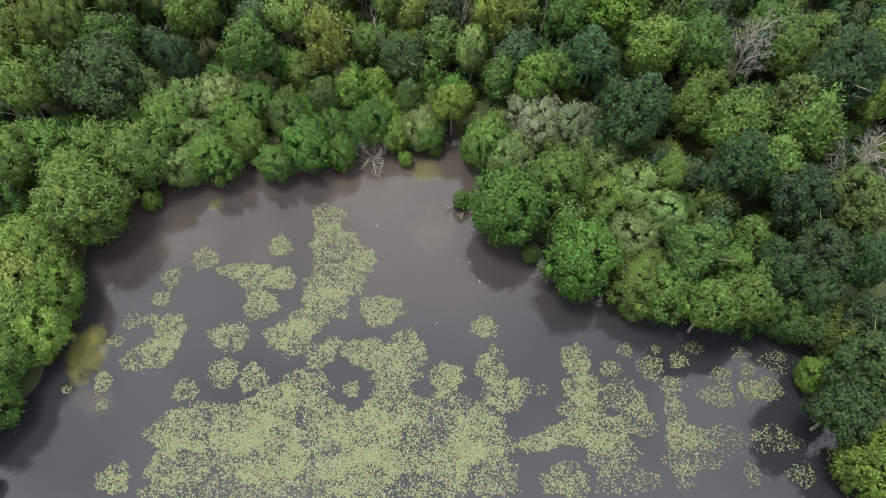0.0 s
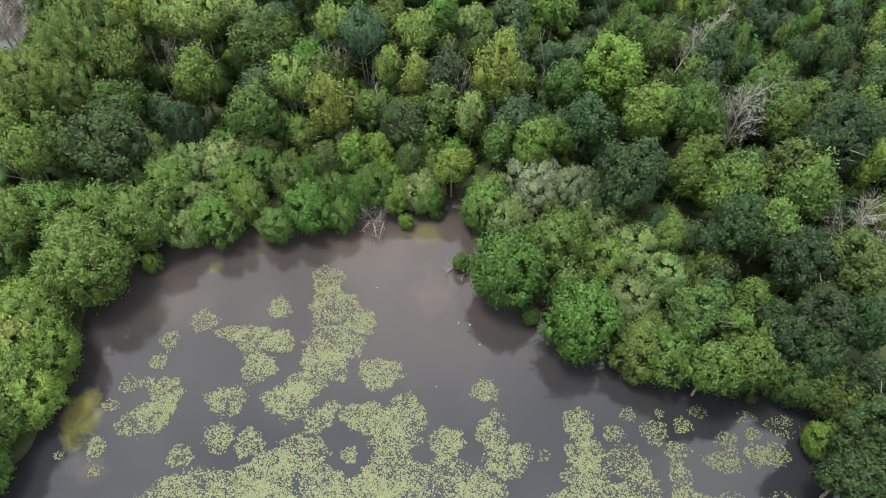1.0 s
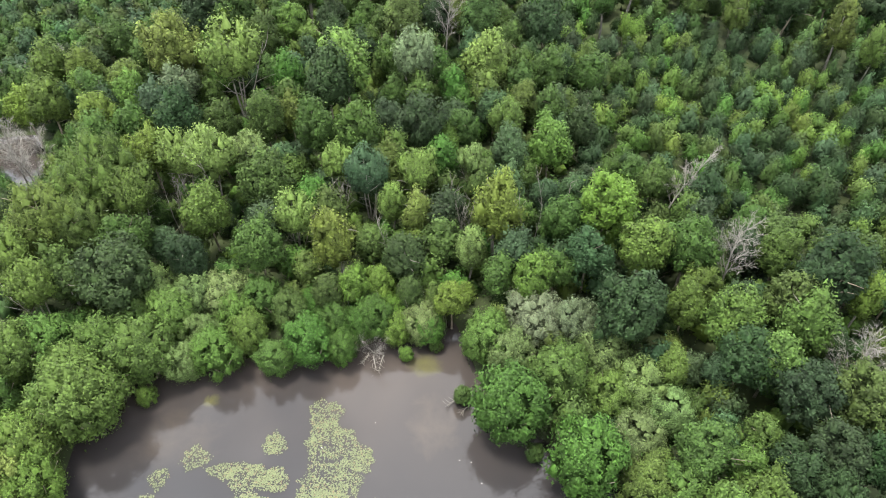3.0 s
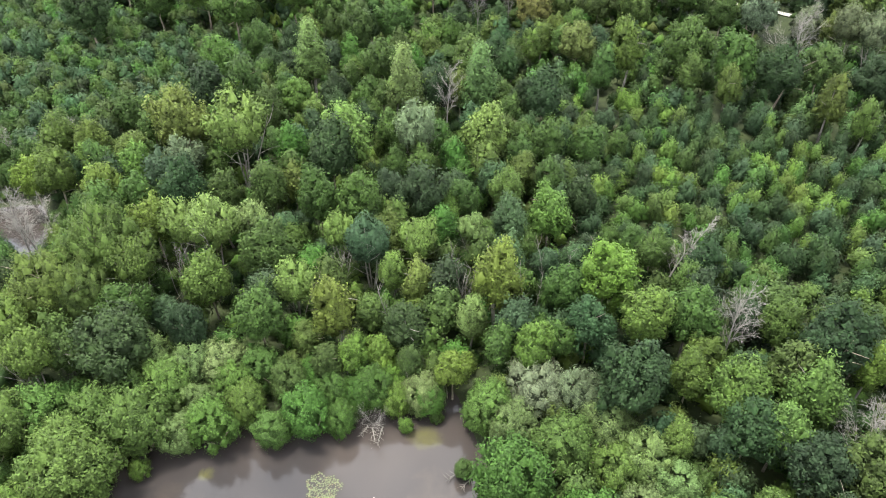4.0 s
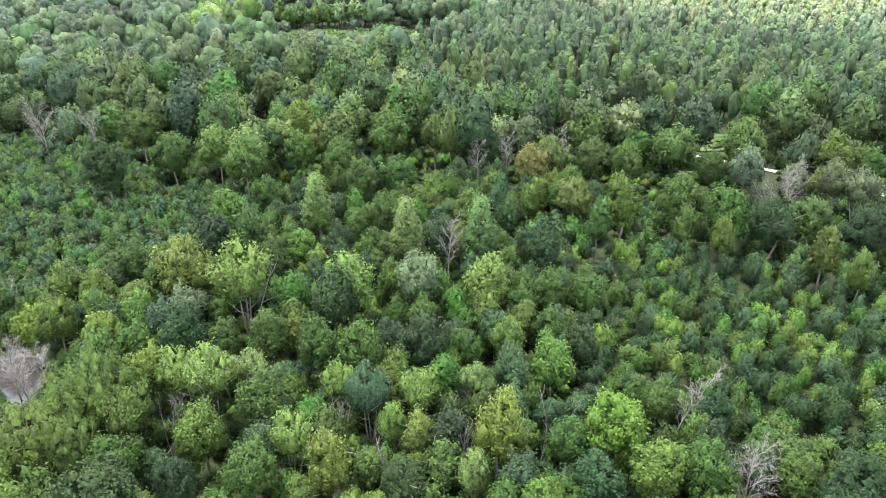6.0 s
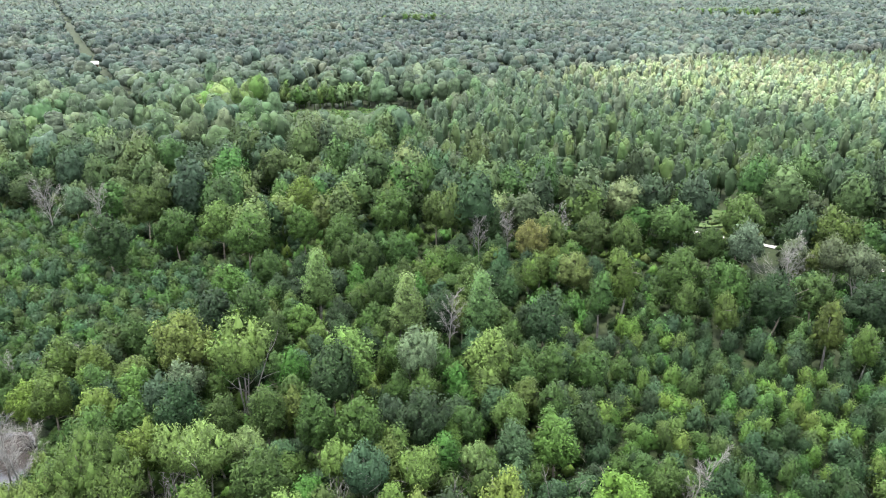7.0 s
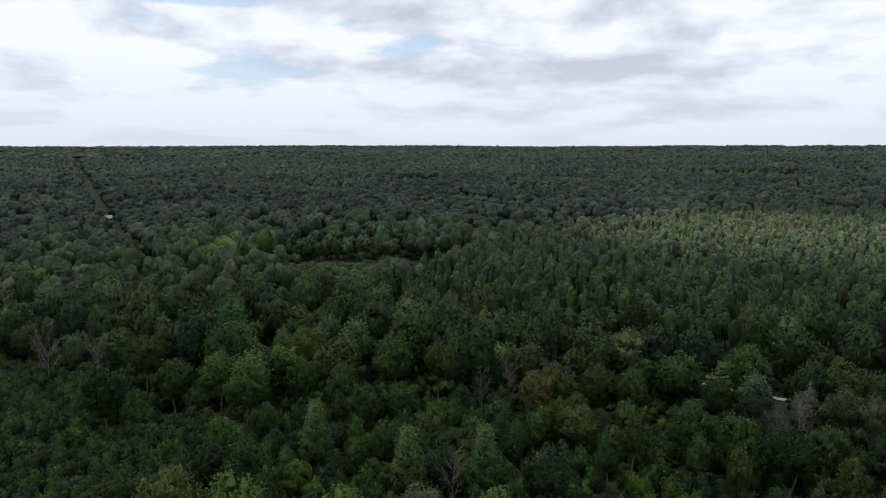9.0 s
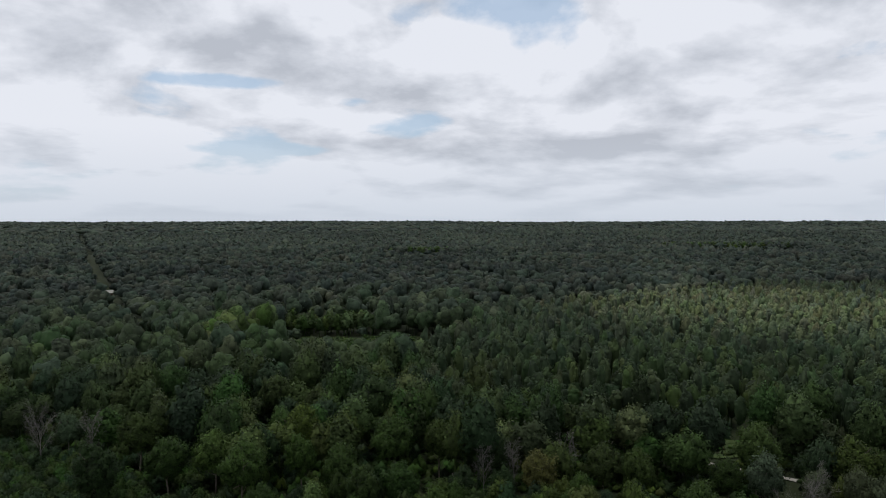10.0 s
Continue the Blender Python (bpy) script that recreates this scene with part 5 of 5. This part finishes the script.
lily_patch([(20.3, 20.7, 1.25, 0.73), (20.1, 18.2, 0.98, 1.80), (20.5, 16.2, 1.74, 1.35)], 8)
lily_patch([(24.7, 21.5, 1.11, 0.95), (24.1, 19.7, 1.79, 1.02), (27.2, 20.2, 1.49, 1.03), (27.1, 22.1, 0.76, 0.64), (28.7, 20.2, 1.39, 1.13)], 8)
lily_patch([(23.8, 15.8, 2.02, 1.44), (28.1, 15.8, 2.50, 1.25), (32.5, 17.7, 0.98, 0.49)], 3.5)
lily_patch([(20.0, 12.9, 1.03, 1.46), (25.6, 12.9, 0.75, 1.19), (29.8, 12.9, 1.22, 1.10), (21.2, 14.8, 2.86, 1.89), (15.2, 12.5, 2.80, 1.36)], 3.5)
lily_patch([(26.9, 23.7, 1.02, 0.65), (29.8, 22.9, 1.53, 1.07)], 3.5)

# ---- small things ----


def box(bm, x0, x1, y0, y1, z0, z1):
    v = [bm.verts.new(p) for p in ((x0, y0, z0), (x1, y0, z0), (x1, y1, z0), (x0, y1, z0), (x0, y0, z1), (x1, y0, z1), (x1, y1, z1), (x0, y1, z1))]
    for f in ((0, 3, 2, 1), (4, 5, 6, 7), (0, 1, 5, 4), (1, 2, 6, 5), (2, 3, 7, 6), (3, 0, 4, 7)):
        bm.faces.new([v[i] for i in f])


def bm_part(name, bm, material, parent, label=""):
    me = bpy.data.meshes.new(name)
    bmesh.ops.recalc_face_normals(bm, faces=bm.faces[:])
    bm.to_mesh(me)
    bm.free()
    me.materials.append(material)
    return part(name, me, parent, label)


def hut(x, y, turn):
    """A small shed beside the ride: plank walls, a pale pitched roof with eaves, a door and a window."""
    root = new("forest_hut")
    root.matrix_world = Matrix.LocRotScale((x, y, float(land(np.array(x), np.array(y))) - 0.1), Euler((0, 0, turn)), None)
    tagged(root, "small forest hut with a pale pitched roof", "hut")
    bm = bmesh.new()
    box(bm, -3.2, 3.2, -2.2, 2.2, 0, 2.6)
    for sx in (-3.2, 3.2):
        bm.faces.new([bm.verts.new(p) for p in ((sx, -2.2, 2.603), (sx, 2.2, 2.603), (sx, 0, 4.2))])
    bm_part("wall", bm, PLANKS, root, "dark plank wall")
    for side in (-1, 1):
        bm = bmesh.new()
        p = [(-3.7, 2.8 * side, 2.25), (3.7, 2.8 * side, 2.25), (3.7, 0, 4.35), (-3.7, 0, 4.35)]
        low = [bm.verts.new(q) for q in p]
        high = [bm.verts.new((a, b, c + 0.14)) for a, b, c in p]
        bm.faces.new(low)
        bm.faces.new(high)
        for i in range(4):
            k = (i + 1) % 4
            bm.faces.new((low[i], low[k], high[k], high[i]))
        bm_part("roof", bm, PALE_ROOF, root, "pale sheet roof slope")
    bm = bmesh.new()
    box(bm, -1.9, -0.9, -2.26, -2.203, 0.1, 2.1)
    bm_part("door", bm, BARK, root, "brown wooden door")
    bm = bmesh.new()
    box(bm, 0.8, 1.9, -2.25, -2.203, 1.0, 1.9)
    bm_part("window", bm, PALE_BARK, root)


PLANKS = rough("planks", (0.05, 0.035, 0.025), (0.12, 0.085, 0.06), 3.0)
PALE_ROOF = rough("sheet_roof", (0.2, 0.195, 0.18), (0.32, 0.31, 0.29), 1.5, 0.6, 0.1)
hut(-272.0, 556.0, 0.35)
hut(-48.0, 1092.0, -0.2)


def branch_in_water(x, y, length, turn):
    """A fallen branch with side twigs lying half sunk at the bank."""
    rng = np.random.default_rng(int(abs(x * 19 + y * 5)))
    line = wander(rng, (0, 0, 0.1), (math.cos(turn), math.sin(turn), 0.06), length, 6, 0.12)
    pieces = [tube(line, [0.07, 0.065, 0.055, 0.045, 0.035, 0.025, 0.01], 6)]
    for k in range(1, 6):
        for side in (-1, 1):
            d = (math.cos(turn + side * 0.8), math.sin(turn + side * 0.8), 0.25)
            pieces.append(tube(wander(rng, line[k], d, length * 0.3, 3, 0.2), [0.03, 0.024, 0.016, 0.006], 4))
    ob = new("fallen_branch", mesh_of("fallen_branch", *join(pieces), PALE_BARK, True))
    ob.matrix_world = Matrix.Translation((x, y, 0.0))
    tagged(ob, "bare fallen branch lying half sunk in the pond", "branch")


branch_in_water(2.2, 40.2, 2.6, 3.4)
branch_in_water(2.9, 39.4, 2.0, 3.9)
branch_in_water(-6.3, 45.3, 2.4, 4.4)
branch_in_water(-7.4, 45.2, 2.6, 4.9)
branch_in_water(-7.9, 45.5, 2.0, 4.6)
branch_in_water(25.6, 30.0, 3.0, 5.2)
branch_in_water(-4.2, 47.0, 2.2, 4.0)


def speck(x, y):
    """A bit of white drift on the water: a small cupped disc."""
    bm = bmesh.new()
    bmesh.ops.create_circle(bm, cap_ends=True, segments=7, radius=0.055)
    for i, v in enumerate(bm.verts):
        v.co.z = 0.02 + 0.03 * (i % 2)
    me = bpy.data.meshes.new("floating_petal")
    bm.to_mesh(me)
    bm.free()
    me.materials.append(PALE_ROOF)
    ob = new("floating_petal", me)
    ob.matrix_world = Matrix.Translation((x, y, 0.01))
    tagged(ob, "white petal drifting on the dark water", "petal", "drifting petals")


for x, y in ((-6.6, 37.2), (2.6, 33.0), (3.5, 30.9), (1.5, 33.2), (-0.6, 26.6), (4.4, 37.0), (-11.5, 34.5)):
    speck(x, y)
